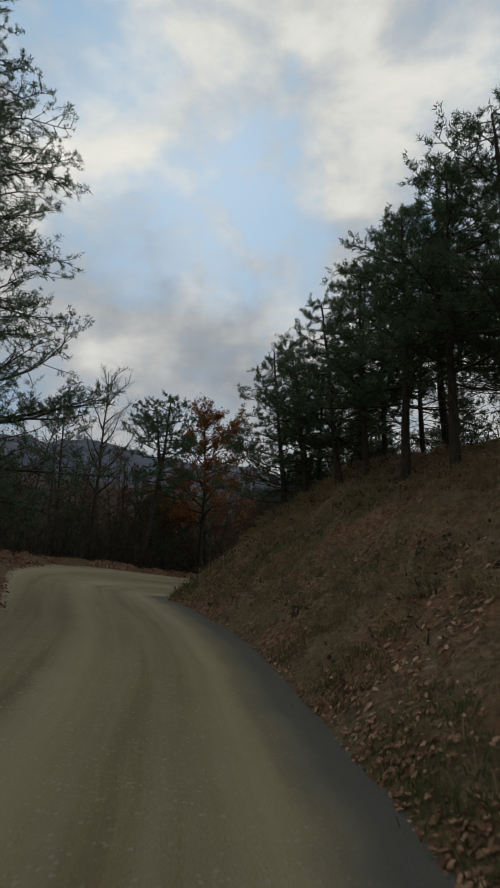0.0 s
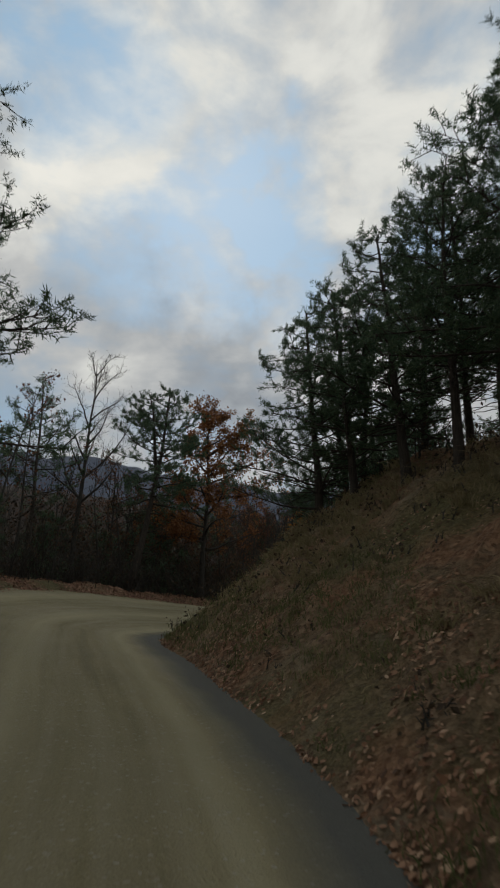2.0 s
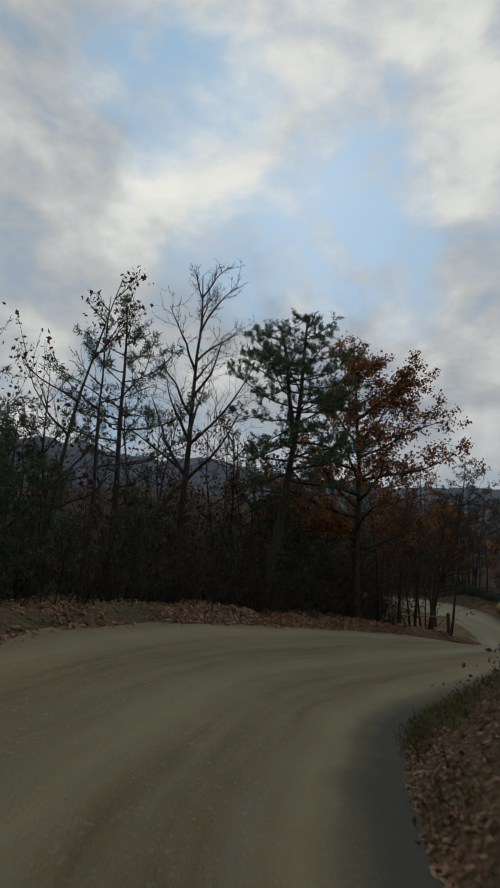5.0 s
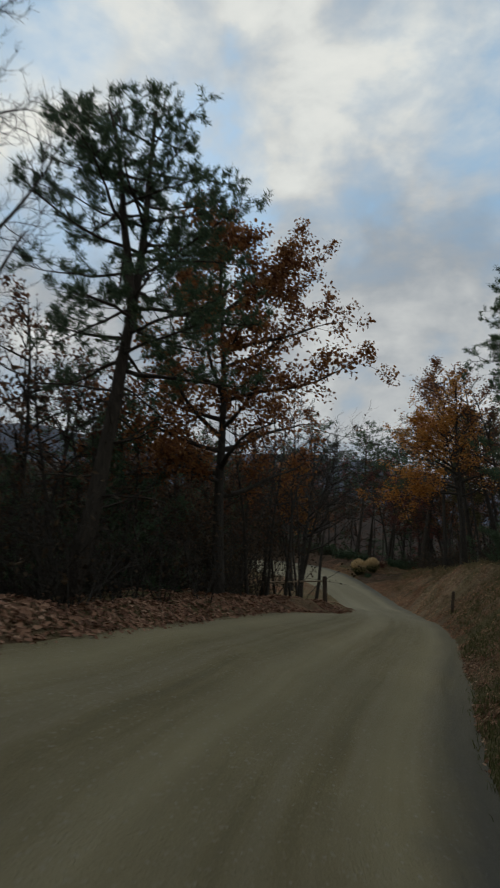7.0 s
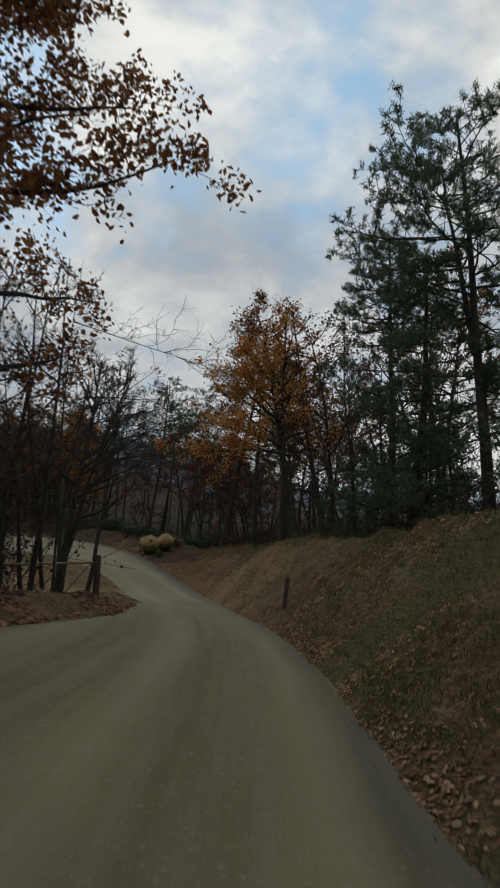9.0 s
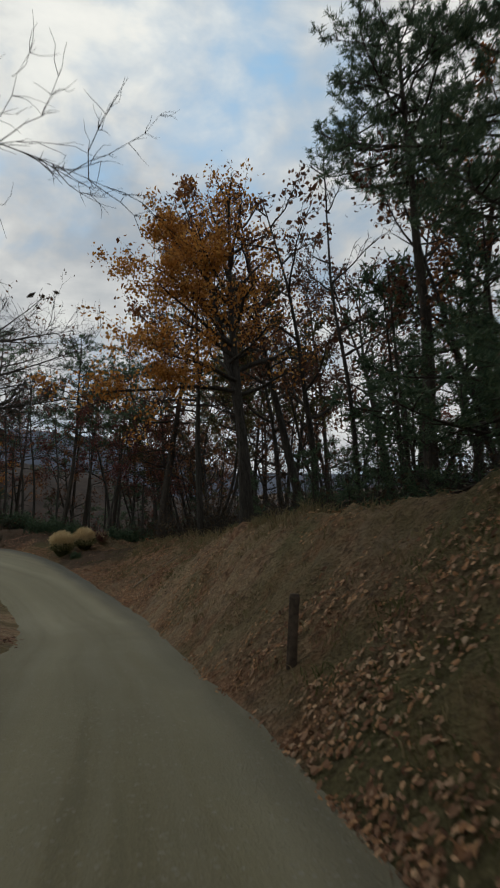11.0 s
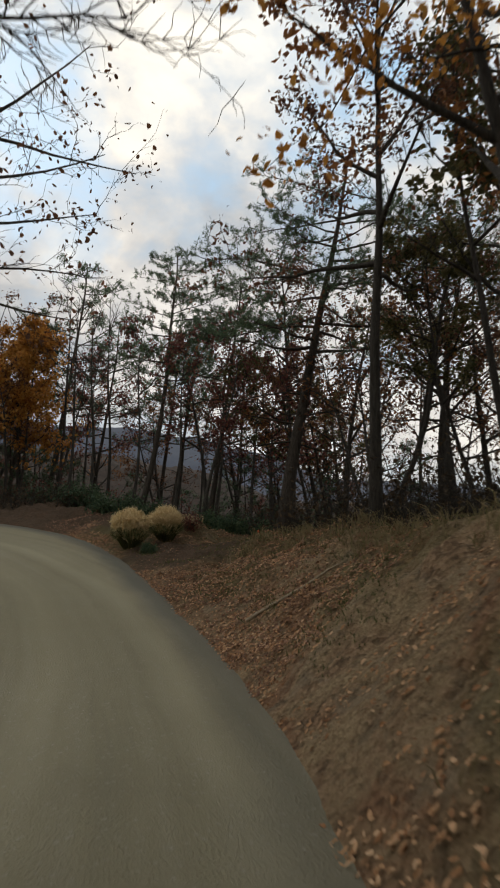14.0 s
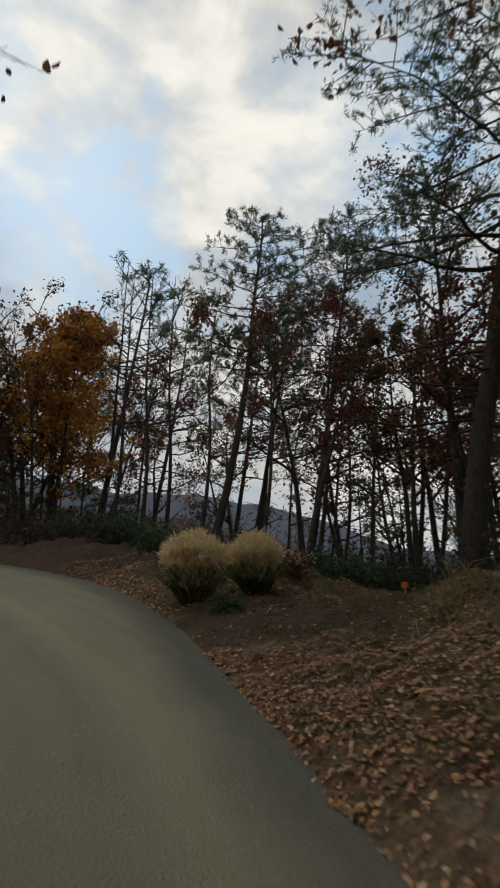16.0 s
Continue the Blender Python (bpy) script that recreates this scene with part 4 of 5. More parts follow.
young = stand(pine(75, 4.2, 1.7, 0.0, 0.07, (0, 0), 0.85, label="young bushy pine under the taller trees", shape=0.25, size=0.2, blades=4, snags=0, boughs=24), -10.4, 34.6)
for i, (x, y, scale) in enumerate(((-11.8, 32.6, 0.8), (-9.4, 39.8, 0.8), (-12.6, 38.2, 1.1), (-9.2, 44.8, 0.9), (-14.2, 30.2, 0.9), (-15.4, 34.0, 1.2), (-11.2, 41.8, 1.0), (-7.9, 46.6, 0.7), (-14.0, 26.0, 0.8), (-16.4, 30.4, 1.1), (-10.4, 37.2, 0.8), (-8.3, 49.6, 0.8), (-12.4, 44.6, 1.1), (-17.4, 27.6, 1.1), (-16.6, 23.0, 1.0), (-14.4, 20.8, 0.9),
                               (3.6, 39.4, 0.9), (4.6, 42.0, 0.9), (5.4, 38.0, 1.1), (6.2, 44.6, 0.9), (2.8, 36.4, 0.8), (5.6, 48.6, 0.7), (6.6, 51.8, 0.7), (7.6, 48.4, 0.9), (-2.4, 79.0, 0.9), (-7.0, 78.0, 1.0), (-10.0, 77.6, 1.0), (0.6, 78.5, 0.9), (4.5, 45.4, 1.25), (5.1, 46.3, 1.25), (4.9, 43.4, 1.2), (4.1, 44.8, 0.6), (2.5, 44.6, 0.3), (3.0, 46.7, 0.35), (3.4, 47.7, 0.4), (3.2, 50.4, 0.35), (3.8, 51.6, 0.4), (1.9, 42.9, 0.3), (-5.6, 80.5, 1.2), (-12.6, 78.4, 1.1), (-4.0, 77.0, 0.8), (-14.8, 73.0, 1.0), (3.4, 80.0, 1.0), (-1.1, 23.3, 0.7), (-0.6, 25.6, 0.85), (-2.0, 25.6, 0.45), (-13.2, 23.2, 0.9), (-12.4, 28.0, 0.8), (-13.6, 33.4, 1.1), (-10.8, 39.6, 1.1), (-18.6, 33.0, 1.5), (-19.8, 28.2, 1.5), (-18.8, 23.4, 1.4), (-17.4, 37.6, 1.5), (-14.8, 40.6, 1.4), (-13.4, 47.4, 1.3), (-11.0, 38.6, 1.6), (-12.4, 40.8, 1.7), (-13.6, 43.2, 1.7), (-10.9, 43.0, 1.5), (-10.0, 36.6, 1.2), (-1.9, 24.3, 0.7), (-2.7, 26.6, 0.55), (-1.4, 27.0, 0.95), (-5.0, 74.6, 1.0), (-7.0, 73.6, 1.1), (-3.2, 75.6, 1.0), (-8.8, 75.0, 1.2), (-14.0, 24.6, 1.2), (-15.6, 28.4, 1.3), (-12.3, 23.8, 0.7), (-13.4, 30.6, 1.0), (-16.6, 20.2, 1.3), (-12.6, 20.0, 0.8), (4.6, 69.6, 0.8), (6.6, 71.4, 1.0), (8.2, 70.0, 1.1), (7.0, 66.8, 0.7), (9.0, 64.4, 0.9))):
    again(young, x, y, i * 63, scale)

# the wood behind: copies of the same kinds
rng = np.random.default_rng(5)
KINDS = {"russet": oak_d, "brown": oak_c, "tall": oak_e, "thin": thin_a, "sap": thin_b, "bare": bare_b, "slim": thin_c, "red": red_a, "redb": red_b, "pine": pine_b, "pinef": pine_f, "olive": olive, "orange": oak_f, "big": oak_a}
for kind, x, y, scale in (
        # between the bend's oak and the leaning tree
        ("slim", -7.2, 40.2, 0.9), ("sap", -5.6, 44.6, 1.0), ("slim", -6.9, 44.4, 1.1), ("sap", -6.2, 46.0, 1.1), ("sap", -7.6, 42.6, 1.1), ("thin", -8.6, 45.5, 0.9), ("slim", -5.1, 49.4, 0.9), ("pine", -8.9, 43.5, 0.75),
        ("thin", -10.6, 36.2, 0.9), ("slim", -10.9, 33.6, 0.9), ("thin", -9.6, 41.0, 1.0), ("thin", -13.0, 29.0, 0.85), ("slim", -11.2, 31.4, 0.8), ("thin", -12.6, 34.5, 1.0), ("pine", -12.0, 36.6, 0.85),
        ("brown", -10.2, 40.5, 0.7), ("brown", -11.6, 38.4, 0.72), ("brown", -9.2, 42.4, 0.62), ("brown", -12.6, 42.0, 0.8), ("russet", -10.9, 44.6, 0.65), ("brown", -12.2, 34.0, 0.7), ("brown", -8.2, 48.2, 0.6), ("brown", -9.6, 51.0, 0.65),
        # outside the bend, further left
        ("thin", -15.4, 26.4, 1.0), ("slim", -12.6, 25.6, 0.9), ("bare", -16.0, 22.0, 0.9), ("pine", -17.0, 25.5, 1.0), ("thin", -13.2, 20.6, 1.0), ("brown", -15.5, 18.0, 0.85), ("slim", -11.8, 17.2, 1.0), ("pine", -12.2, 13.6, 1.0), ("thin", -9.6, 8.0, 1.0), ("pine", -9.8, 4.6, 1.1), ("brown", -8.8, -1.5, 0.9),
        # beyond the bank on the right
        ("brown", 5.8, 44.0, 0.85), ("russet", 7.2, 46.5, 0.85), ("olive", 6.0, 41.6, 0.8), ("brown", 8.2, 50.0, 0.95), ("bare", 6.4, 48.6, 0.8), ("thin", 5.6, 46.2, 0.95), ("slim", 4.2, 46.8, 0.95), ("thin", 7.2, 52.6, 1.0), ("slim", 5.2, 54.0, 1.1), ("tall", 8.6, 55.5, 0.9), ("bare", 6.8, 58.4, 0.85), ("russet", 7.8, 60.5, 0.8), ("thin", 5.6, 59.4, 1.0),
        ("tall", 9.5, 63.0, 0.9), ("thin", 6.8, 64.5, 1.0), ("slim", 5.2, 66.5, 1.0), ("red", 4.4, 68.5, 1.0), ("slim", 6.4, 70.5, 1.0), ("redb", 3.2, 69.6, 1.0), ("thin", 8.2, 68.0, 0.9), ("brown", 10.5, 58.0, 0.8), ("slim", 9.2, 48.0, 1.0), ("bare", 10.6, 52.8, 0.85), ("thin", 11.5, 66.5, 1.0),
        ("olive", 6.2, 57.4, 0.7), ("brown", 7.6, 57.0, 0.8), ("thin", 5.0, 58.2, 1.0), ("brown", 8.8, 59.6, 0.8), ("russet", 5.6, 62.0, 0.7), ("tall", 4.9, 64.4, 0.85),
        # across the far curve
        ("redb", 0.0, 70.4, 1.0), ("slim", -0.9, 73.4, 1.0), ("redb", -2.2, 76.0, 1.0), ("slim", -1.6, 71.8, 0.9), ("pinef", -4.2, 79.5, 1.1), ("pinef", -2.0, 81.0, 1.0), ("slim", -3.2, 74.2, 1.0), ("big", -9.5, 80.0, 0.6), ("brown", -12, 76.0, 0.7), ("pine", -14.0, 80.0, 1.0), ("brown", -10.6, 74.6, 0.7), ("russet", -17.0, 75.0, 0.75), ("thin", -7.6, 73.4, 0.9), ("slim", 2.2, 74.4, 1.0), ("redb", 3.6, 76.5, 1.0), ("slim", 5.6, 78.0, 1.1), ("pinef", 1.8, 79.8, 1.0),
        ("thin", -6.4, 76.2, 1.0), ("red", -3.6, 78.2, 1.0), ("slim", -8.4, 76.6, 1.0), ("thin", -11.4, 79.4, 1.0), ("redb", -5.2, 82.0, 1.0), ("russet", -1.0, 83.0, 0.7), ("brown", -7.2, 83.6, 0.7), ("slim", -2.6, 72.6, 0.9), ("pinef", -6.2, 80.4, 1.0), ("red", -9.4, 72.2, 0.9), ("thin", -12.8, 72.0, 0.9),
        ("brown", -6.4, 71.6, 0.65), ("pine", -7.6, 72.4, 0.75), ("brown", -8.4, 71.2, 0.65), ("russet", -5.8, 76.0, 0.62), ("pine", -9.4, 73.0, 0.75), ("brown", -5.2, 73.2, 0.55),
        ("russet", 3.4, 71.4, 0.62), ("brown", 5.3, 73.0, 0.6), ("russet", 6.4, 68.4, 0.7), ("brown", 7.6, 73.6, 0.65), ("russet", 9.2, 70.2, 0.7), ("brown", 2.2, 77.5, 0.65), ("pinef", 3.0, 70.0, 0.8), ("tall", 12.0, 62.0, 0.9), ("thin", 13.0, 58.0, 1.0), ("slim", 12.4, 70.5, 1.2), ("brown", 6.8, 66.2, 0.75), ("olive", 5.2, 67.4, 0.75), ("red", 5.8, 64.8, 1.0), ("russet", 4.6, 65.8, 0.55), ("brown", -6.8, 72.8, 0.6), ("russet", -8.6, 73.8, 0.6), ("olive", 7.6, 68.0, 0.7), ("redb", 4.4, 71.2, 0.9)
        ):
    again(KINDS[kind], x, y, rng.uniform(-50, 50) if y > 66 else rng.uniform(0, 360), scale * rng.uniform(0.93, 1.07) * (1.3 if y > 69 else 1.0))
# deeper woods, thinning out down the slope
for i in range(80):
    x, y = rng.uniform(-40, -12), rng.uniform(2, 62)
    s, d, _ = by_road(x, y)
    if -d[0] < left_width(s)[0] + 4:
        continue
    again(KINDS[("slim", "sap", "pine", "slim", "bare", "thin", "red")[i % 7]], x, y, rng.uniform(0, 360), rng.uniform(0.8, 1.15))
for i in range(26):
    x, y = rng.uniform(9, 26), rng.uniform(20, 80)
    again(KINDS[("thin", "slim", "bare", "redb", "tall")[i % 5]], x, y, rng.uniform(0, 360), rng.uniform(0.7, 1.0))
for i in range(24):
    x, y = rng.uniform(-40, 14), rng.uniform(80, 105)
    again(KINDS[("sap", "slim", "pinef", "redb", "slim", "red")[i % 6]], x, y, rng.uniform(0, 360), rng.uniform(0.8, 1.1))
for x, y, k in ((-6, -14, "brown"), (-9, -8, "pine"), (8, -10, "pine"), (10, -3, "brown"), (-4, -22, "thin"), (11, -18, "pine"), (-12, -16, "russet")):
    again(KINDS[k], x, y, rng.uniform(0, 360), 1.0)


# ---- undergrowth ----
def scatter(rng, count, s0, s1, d_of):
    """Places beside the road: along it between s0 and s1, across it as d_of says."""
    s = rng.uniform(s0, s1, count)
    d = d_of(s)
    x = np.interp(s, ALONG, LINE[:, 0]) + np.interp(s, ALONG, HEAD[:, 1]) * d
    y = np.interp(s, ALONG, LINE[:, 1]) - np.interp(s, ALONG, HEAD[:, 0]) * d
    return x, y


def thicket(label, rng, x, y, tall, stems, leaves, material, size=0.1):
    """Tangled brush: thin stems with side twigs and a few clinging leaves, joined."""
    g = Growth()
    z = lie(x, y)
    spots = []
    for px, py, pz in zip(x, y, z):
        k = rng.uniform(0.6, 1.25) * tall
        for _ in range(stems):
            base = np.array([px, py, pz]) + (*rng.normal(0, 0.25, 2), -0.1)
            stem = bend_line(rng, base, (*rng.normal(0, 0.38, 2), 1.0), k * rng.uniform(0.5, 1.0), 4, 0.16, 0.0)
            g.tube(stem[[0, 2, 4]], 0.014, 0.004, 3)
            for j in (1, 2, 3):
                way = rng.normal(0, 0.7, 3) + (0, 0, 0.5)
                tip = stem[j] + way * k * 0.2
                g.shoot(stem[j], tip, 0.007, 0.003)
                spots.append(tip)
            spots.append(stem[-1])
    spots = np.array(spots)
    root = new("thicket")
    part("stems", g.wood("stems", BARK_OAK), root)
    if leaves:
        c = spots[rng.integers(0, len(spots), leaves)] + rng.normal(0, 0.14, (leaves, 3))
        part("leaves", leaf_mesh("leaves", rng, c, size, material), root)
    tagged(root, label, "brush", kind="stuff")


rng = np.random.default_rng(8)
x, y = scatter(rng, 380, 28, 62, lambda s: -left_width(s) - 1.0 - 10.0 * rng.random(len(s)) ** 1.3)
thicket("tangled brown brush below the trees outside the bend", rng, x, y, 2.6, 7, 12000, LEAF_DUN_SHADED)
x, y = rng.uniform(-34, -15, 240), rng.uniform(6, 60, 240)
thicket("brown saplings and brush down the slope", rng, x, y, 4.6, 6, 26000, LEAF_DUN_SHADED, 0.17)
x, y = scatter(rng, 300, 36, 76, lambda s: -left_width(s) - rng.uniform(4.5, 13.0, len(s)))
thicket("tall dense brown saplings at the back of the wood", rng, x, y, 6.0, 5, 46000, LEAF_DUN_SHADED, 0.16)
x, y = scatter(rng, 130, 60, 74, lambda s: -left_width(s) - rng.uniform(2.2, 9.0, len(s)))
thicket("tall thin saplings with brown leaves behind the gate", rng, x, y, 4.8, 4, 12000, LEAF_DUN_SHADED, 0.11)
x, y = scatter(rng, 190, 60, 84, lambda s: right_width(s) + rng.uniform(3.0, 9.0, len(s)))
thicket("thin brown brush along the crest of the bank", rng, x, y, 1.7, 6, 6500, LEAF_DUN_SHADED)
x, y = scatter(rng, 180, 27, 56, lambda s: right_width(s) + 0.3 + rng.uniform(0, 4.6, len(s)))
thicket("low dead weeds on the bank", rng, x, y, 0.2, 5, 5000, LEAF_DUN_SHADED, 0.07)
x, y = scatter(rng, 120, 26, 58, lambda s: right_width(s) + rng.uniform(4.8, 9.0, len(s)))
thicket("thin brush under the pines on the bank", rng, x, y, 1.2, 6, 1500, LEAF_DUN_SHADED)
x, y = rng.uniform(-20, 12, 170), rng.uniform(71, 84, 170)
thicket("brown brush across the far curve", rng, x, y, 1.9, 7, 9000, LEAF_MAROON, 0.12)
x, y = rng.uniform(-15, -1.5, 110), rng.uniform(68.5, 72, 110)
thicket("low brown brush along the far side of the curve", rng, x, y, 0.9, 7, 6000, LEAF_DUN_SHADED, 0.1)
x, y = rng.uniform(3.6, 12, 130), rng.uniform(56, 72, 130)
thicket("brown brush between the trees beyond the slope", rng, x, y, 1.5, 6, 7000, LEAF_DUN_SHADED, 0.12)


# ---- fallen leaves and grass ----
def litter(label, rng, x, y, size, material=None, spread=(-0.5, 0.35)):
    patch = rough_noise(x, y, 0.8, 4.4) + 0.6 * rough_noise(x, y, 2.6, 1.2)
    keep = patch > rng.uniform(*spread, len(x))
    raked = ((x - 1.0) / 1.7) ** 2 + ((y - 61.3) / 1.7) ** 2 < 1.0
    keep &= ~raked | (rng.random(len(x)) < 0.06)
    x, y = x[keep], y[keep]
    z = lie(x, y)
    n = len(x)
    c = np.stack([x, y, z + 0.012 + rng.random(n) * 0.03], 1)
    a = rng.normal(size=(n, 3)) * (1, 1, 0.28)
    a /= np.linalg.norm(a, axis=1)[:, None]
    eps = 0.15
    slope = np.stack([(lie(x + eps, y, False) - lie(x, y, False)) / eps, (lie(x, y + eps, False) - lie(x, y, False)) / eps], 1)
    a[:, 2] += (a[:, :2] * slope).sum(1)
    normal = np.stack([-slope[:, 0], -slope[:, 1], np.ones(n)], 1) + rng.normal(0, 0.3, (n, 3))
    b = np.cross(a, normal)
    b /= np.linalg.norm(b, axis=1)[:, None]
    k = np.cross(b, a)
    l = size * rng.uniform(0.55, 1.4, (n, 1))
    w = l * rng.uniform(0.45, 0.75, (n, 1))
    lift = l * rng.uniform(-0.1, 0.3, (n, 1))
    p = rng.uniform(-0.12, 0.12, (n, 1))
    v = np.stack([c - a * l / 2, c - a * l * (0.22 + p) + b * w * 0.4 + k * lift * 0.8, c + a * l * (0.2 - p) + b * w * 0.5 + k * lift, c + a * l / 2 + k * l * 0.1, c + a * l * (0.16 + p) - b * w * 0.5 + k * lift, c - a * l * (0.24 - p) - b * w * 0.38 + k * lift * 0.6], 1)
    ob = new("fallen_leaves", mesh_of("fallen_leaves", v.reshape(-1, 3), np.arange(6 * n).reshape(-1, 6), material or LITTER))
    tagged(ob, label, "leaves", kind="stuff")


def skewed(rng, n, reach, power=1.6):
    return reach * rng.random(n) ** power


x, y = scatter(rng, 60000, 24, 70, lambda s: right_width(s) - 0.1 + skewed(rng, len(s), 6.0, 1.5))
litter("brown leaves gathered in hollows of the bank, coloured darker for shade", rng, x, y, 0.053, LITTER_SHADED, (-0.15, 0.4))
x, y = scatter(rng, 22000, 62, 84, lambda s: right_width(s) - 0.12 + skewed(rng, len(s), 4.5, 1.5))
litter("brown leaves strewn over the bare slope", rng, x, y, 0.046, LITTER, (-0.1, 0.45))
x, y = scatter(rng, 24000, 80, 91, lambda s: right_width(s) - 0.12 + skewed(rng, len(s), 5.0, 1.3))
litter("tan leaves thick on the slope beside the road", rng, x, y, 0.043, LITTER, (-0.6, 0.25))
x, y = scatter(rng, 28000, 80, 92, lambda s: right_width(s) - 0.15 + skewed(rng, len(s), 5.0, 1.3))
litter("rust-brown leaves mixed through the slope's litter", rng, x, y, 0.045, LITTER_RUST, (-0.6, 0.25))
x, y = scatter(rng, 26000, 26, 76, lambda s: -left_width(s) + 0.15 - skewed(rng, len(s), 3.2, 1.2))
litter("drift of damp rust-brown leaves along the outer verge", rng, x, y, 0.075, LITTER_RUST)


x, y = scatter(rng, 16000, 44, 70, lambda s: -left_width(s) - 0.05 - skewed(rng, len(s), 1.7, 1.0))
litter("thick drift of rust-brown leaves on the berm outside the bend", rng, x, y, 0.08, LITTER_RUST)
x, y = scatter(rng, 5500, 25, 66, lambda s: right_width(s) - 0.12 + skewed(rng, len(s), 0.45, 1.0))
litter("dry leaves blown along the foot of the bank", rng, x, y, 0.046, LITTER_SHADED)


def grass(label, rng, x, y, tall, blades, material, spread=0.1, hang=0.0):
    n = len(x)
    z = lie(x, y)
    c = np.repeat(np.stack([x, y, z - 0.01], 1), blades, 0) + np.c_[rng.normal(0, spread, (n * blades, 2)), np.zeros(n * blades)]
    h = np.repeat(rng.uniform(0.6, 1.3, n) * tall, blades)[:, None] * rng.uniform(0.5, 1.1, (n * blades, 1))
    out = rng.normal(0, 0.55, (n * blades, 3)) * (1, 1, 0)
    if hang:
        fall = np.stack([lie(x - 0.2, y, False) - lie(x + 0.2, y, False), lie(x, y - 0.2, False) - lie(x, y + 0.2, False), np.zeros(n)], 1) / 0.4
        out = out + np.repeat(fall, blades, 0) * hang + (0, 0, -0.5 * hang)
    side = np.cross(out + (0, 0, 1), rng.normal(size=(n * blades, 3)))
    side /= np.linalg.norm(side, axis=1)[:, None] + 1e-9
    mid = c + (out * 0.35 + (0, 0, 0.62)) * h
    tip = c + (out * 1.0 + (0, 0, 0.85)) * h
    w = 0.005 + 0.012 * h
    v = np.stack([c - side * w, c + side * w, mid + side * w * 0.7, tip, mid - side * w * 0.7], 1)
    tri = np.concatenate([np.arange(n * blades)[:, None] * 5 + np.array([t]) for t in ([0, 1, 2], [0, 2, 4], [4, 2, 3])])
    ob = new("grass", mesh_of("grass", v.reshape(-1, 3), tri, material))
    tagged(ob, label, "grass", kind="stuff")


x, y = scatter(rng, 6500, 47, 62, lambda s: right_width(s) + skewed(rng, len(s), 5.2, 1.1))
keep = rough_noise(x, y, 0.7, 2.2) > -0.15
grass("tufts of dull green grass on the bank", rng, x[keep], y[keep], 0.1, 9, GREEN_GRASS)
x, y = scatter(rng, 1500, 26, 50, lambda s: right_width(s) + rng.uniform(1.4, 4.5, len(s)))
keep = rough_noise(x, y, 0.6, 3.7) > 0.0
grass("pale dry grass tussocks hanging on the steep bank", rng, x[keep], y[keep], 0.22, 24, DRY_GRASS, 0.07, 0.45)
x, y = scatter(rng, 4200, 28, 50, lambda s: right_width(s) + 0.1 + skewed(rng, len(s), 2.2, 1.2))
keep = rough_noise(x, y, 0.9, 5.1) > 0.0
x, y = x[keep], y[keep]
grass("thin green grass along the foot of the bank", rng, x, y, 0.1, 8, GREEN_GRASS)
x, y = scatter(rng, 4600, 26, 76, lambda s: right_width(s) + 0.3 + skewed(rng, len(s), 5.5, 1.0))
keep = rough_noise(x, y, 0.9, 6.2) > 0.0
x, y = x[keep], y[keep]
grass("tufts of dry straw-coloured grass on the slope", rng, x, y, 0.15, 8, DRY_GRASS)
x, y = scatter(rng, 1500, 58, 68, lambda s: right_width(s) + 0.3 + skewed(rng, len(s), 4.5, 1.0))
grass("thin grass on the slope by the post", rng, x, y, 0.09, 9, GREEN_GRASS)
x, y = scatter(rng, 2600, 79, 90, lambda s: right_width(s) + 0.5 + skewed(rng, len(s), 4.5, 1.0))
keep = rough_noise(x, y, 0.9, 7.7) > 0.1
grass("patches of short green grass showing through the leaves", rng, x[keep], y[keep], 0.07, 9, GREEN_GRASS)
x, y = scatter(rng, 700, 72, 86, lambda s: right_width(s) + 2.0 + skewed(rng, len(s), 3.5, 1.0))
grass("long dry grass along the crest", rng, x, y, 0.3, 9, DRY_GRASS)


# ---- small things beside the road ----
def bevel_post(name, tall, radius, label):
    """A round weathered post, a little crooked, with a chamfered head."""
    rng = np.random.default_rng(int(tall * 1000))
    bm = bmesh.new()
    rings = []
    for z, k in ((-0.3, 1.05), (0.0, 1.06), (tall * 0.5, 1.0), (tall - 0.03, 0.97), (tall, 0.8)):
        rings.append([bm.verts.new((radius * k * math.cos(a) * (1 + 0.08 * rng.normal()) + 0.012 * z, radius * k * math.sin(a) * (1 + 0.08 * rng.normal()), z)) for a in np.arange(12) * math.tau / 12])
    for lo, hi in zip(rings, rings[1:]):
        for i in range(12):
            bm.faces.new((lo[i], lo[(i + 1) % 12], hi[(i + 1) % 12], hi[i]))
    bm.faces.new(rings[-1])
    me = bpy.data.meshes.new(name)
    bm.to_mesh(me)
    bm.free()
    me.materials.append(POST_WOOD)
    ob = new(name, me)
    return tagged(ob, label, "post") if label else ob


def put(ob, x, y, lift=0.0, rx=0, ry=0, rz=0):
    ob.matrix_basis = pose(x, y, height(x, y) + lift, rx, ry, rz)
    return ob


put(bevel_post("wooden_post", 0.72, 0.052, "short dark weathered post on the slope beside the road"), -0.47, 41.25, -0.03, 0, 7, 10)
gate = new("road_gate")
for name, x0, tall in (("gate_post", 0.0, 1.0), ("gate_post", -2.3, 0.95)):
    p = bevel_post(name, tall, 0.08, "")
    p.parent = gate
    p.location = (x0, 0, 0)
g = Growth()
g.tube(np.array([(0.1, 0, 0.82), (-0.8, 0, 0.8), (-1.6, 0, 0.77), (-2.4, 0, 0.75)]), 0.03, 0.03, 8)
part("gate_rail", g.wood("gate_rail", STICK_WOOD), gate, "pale wooden rail")
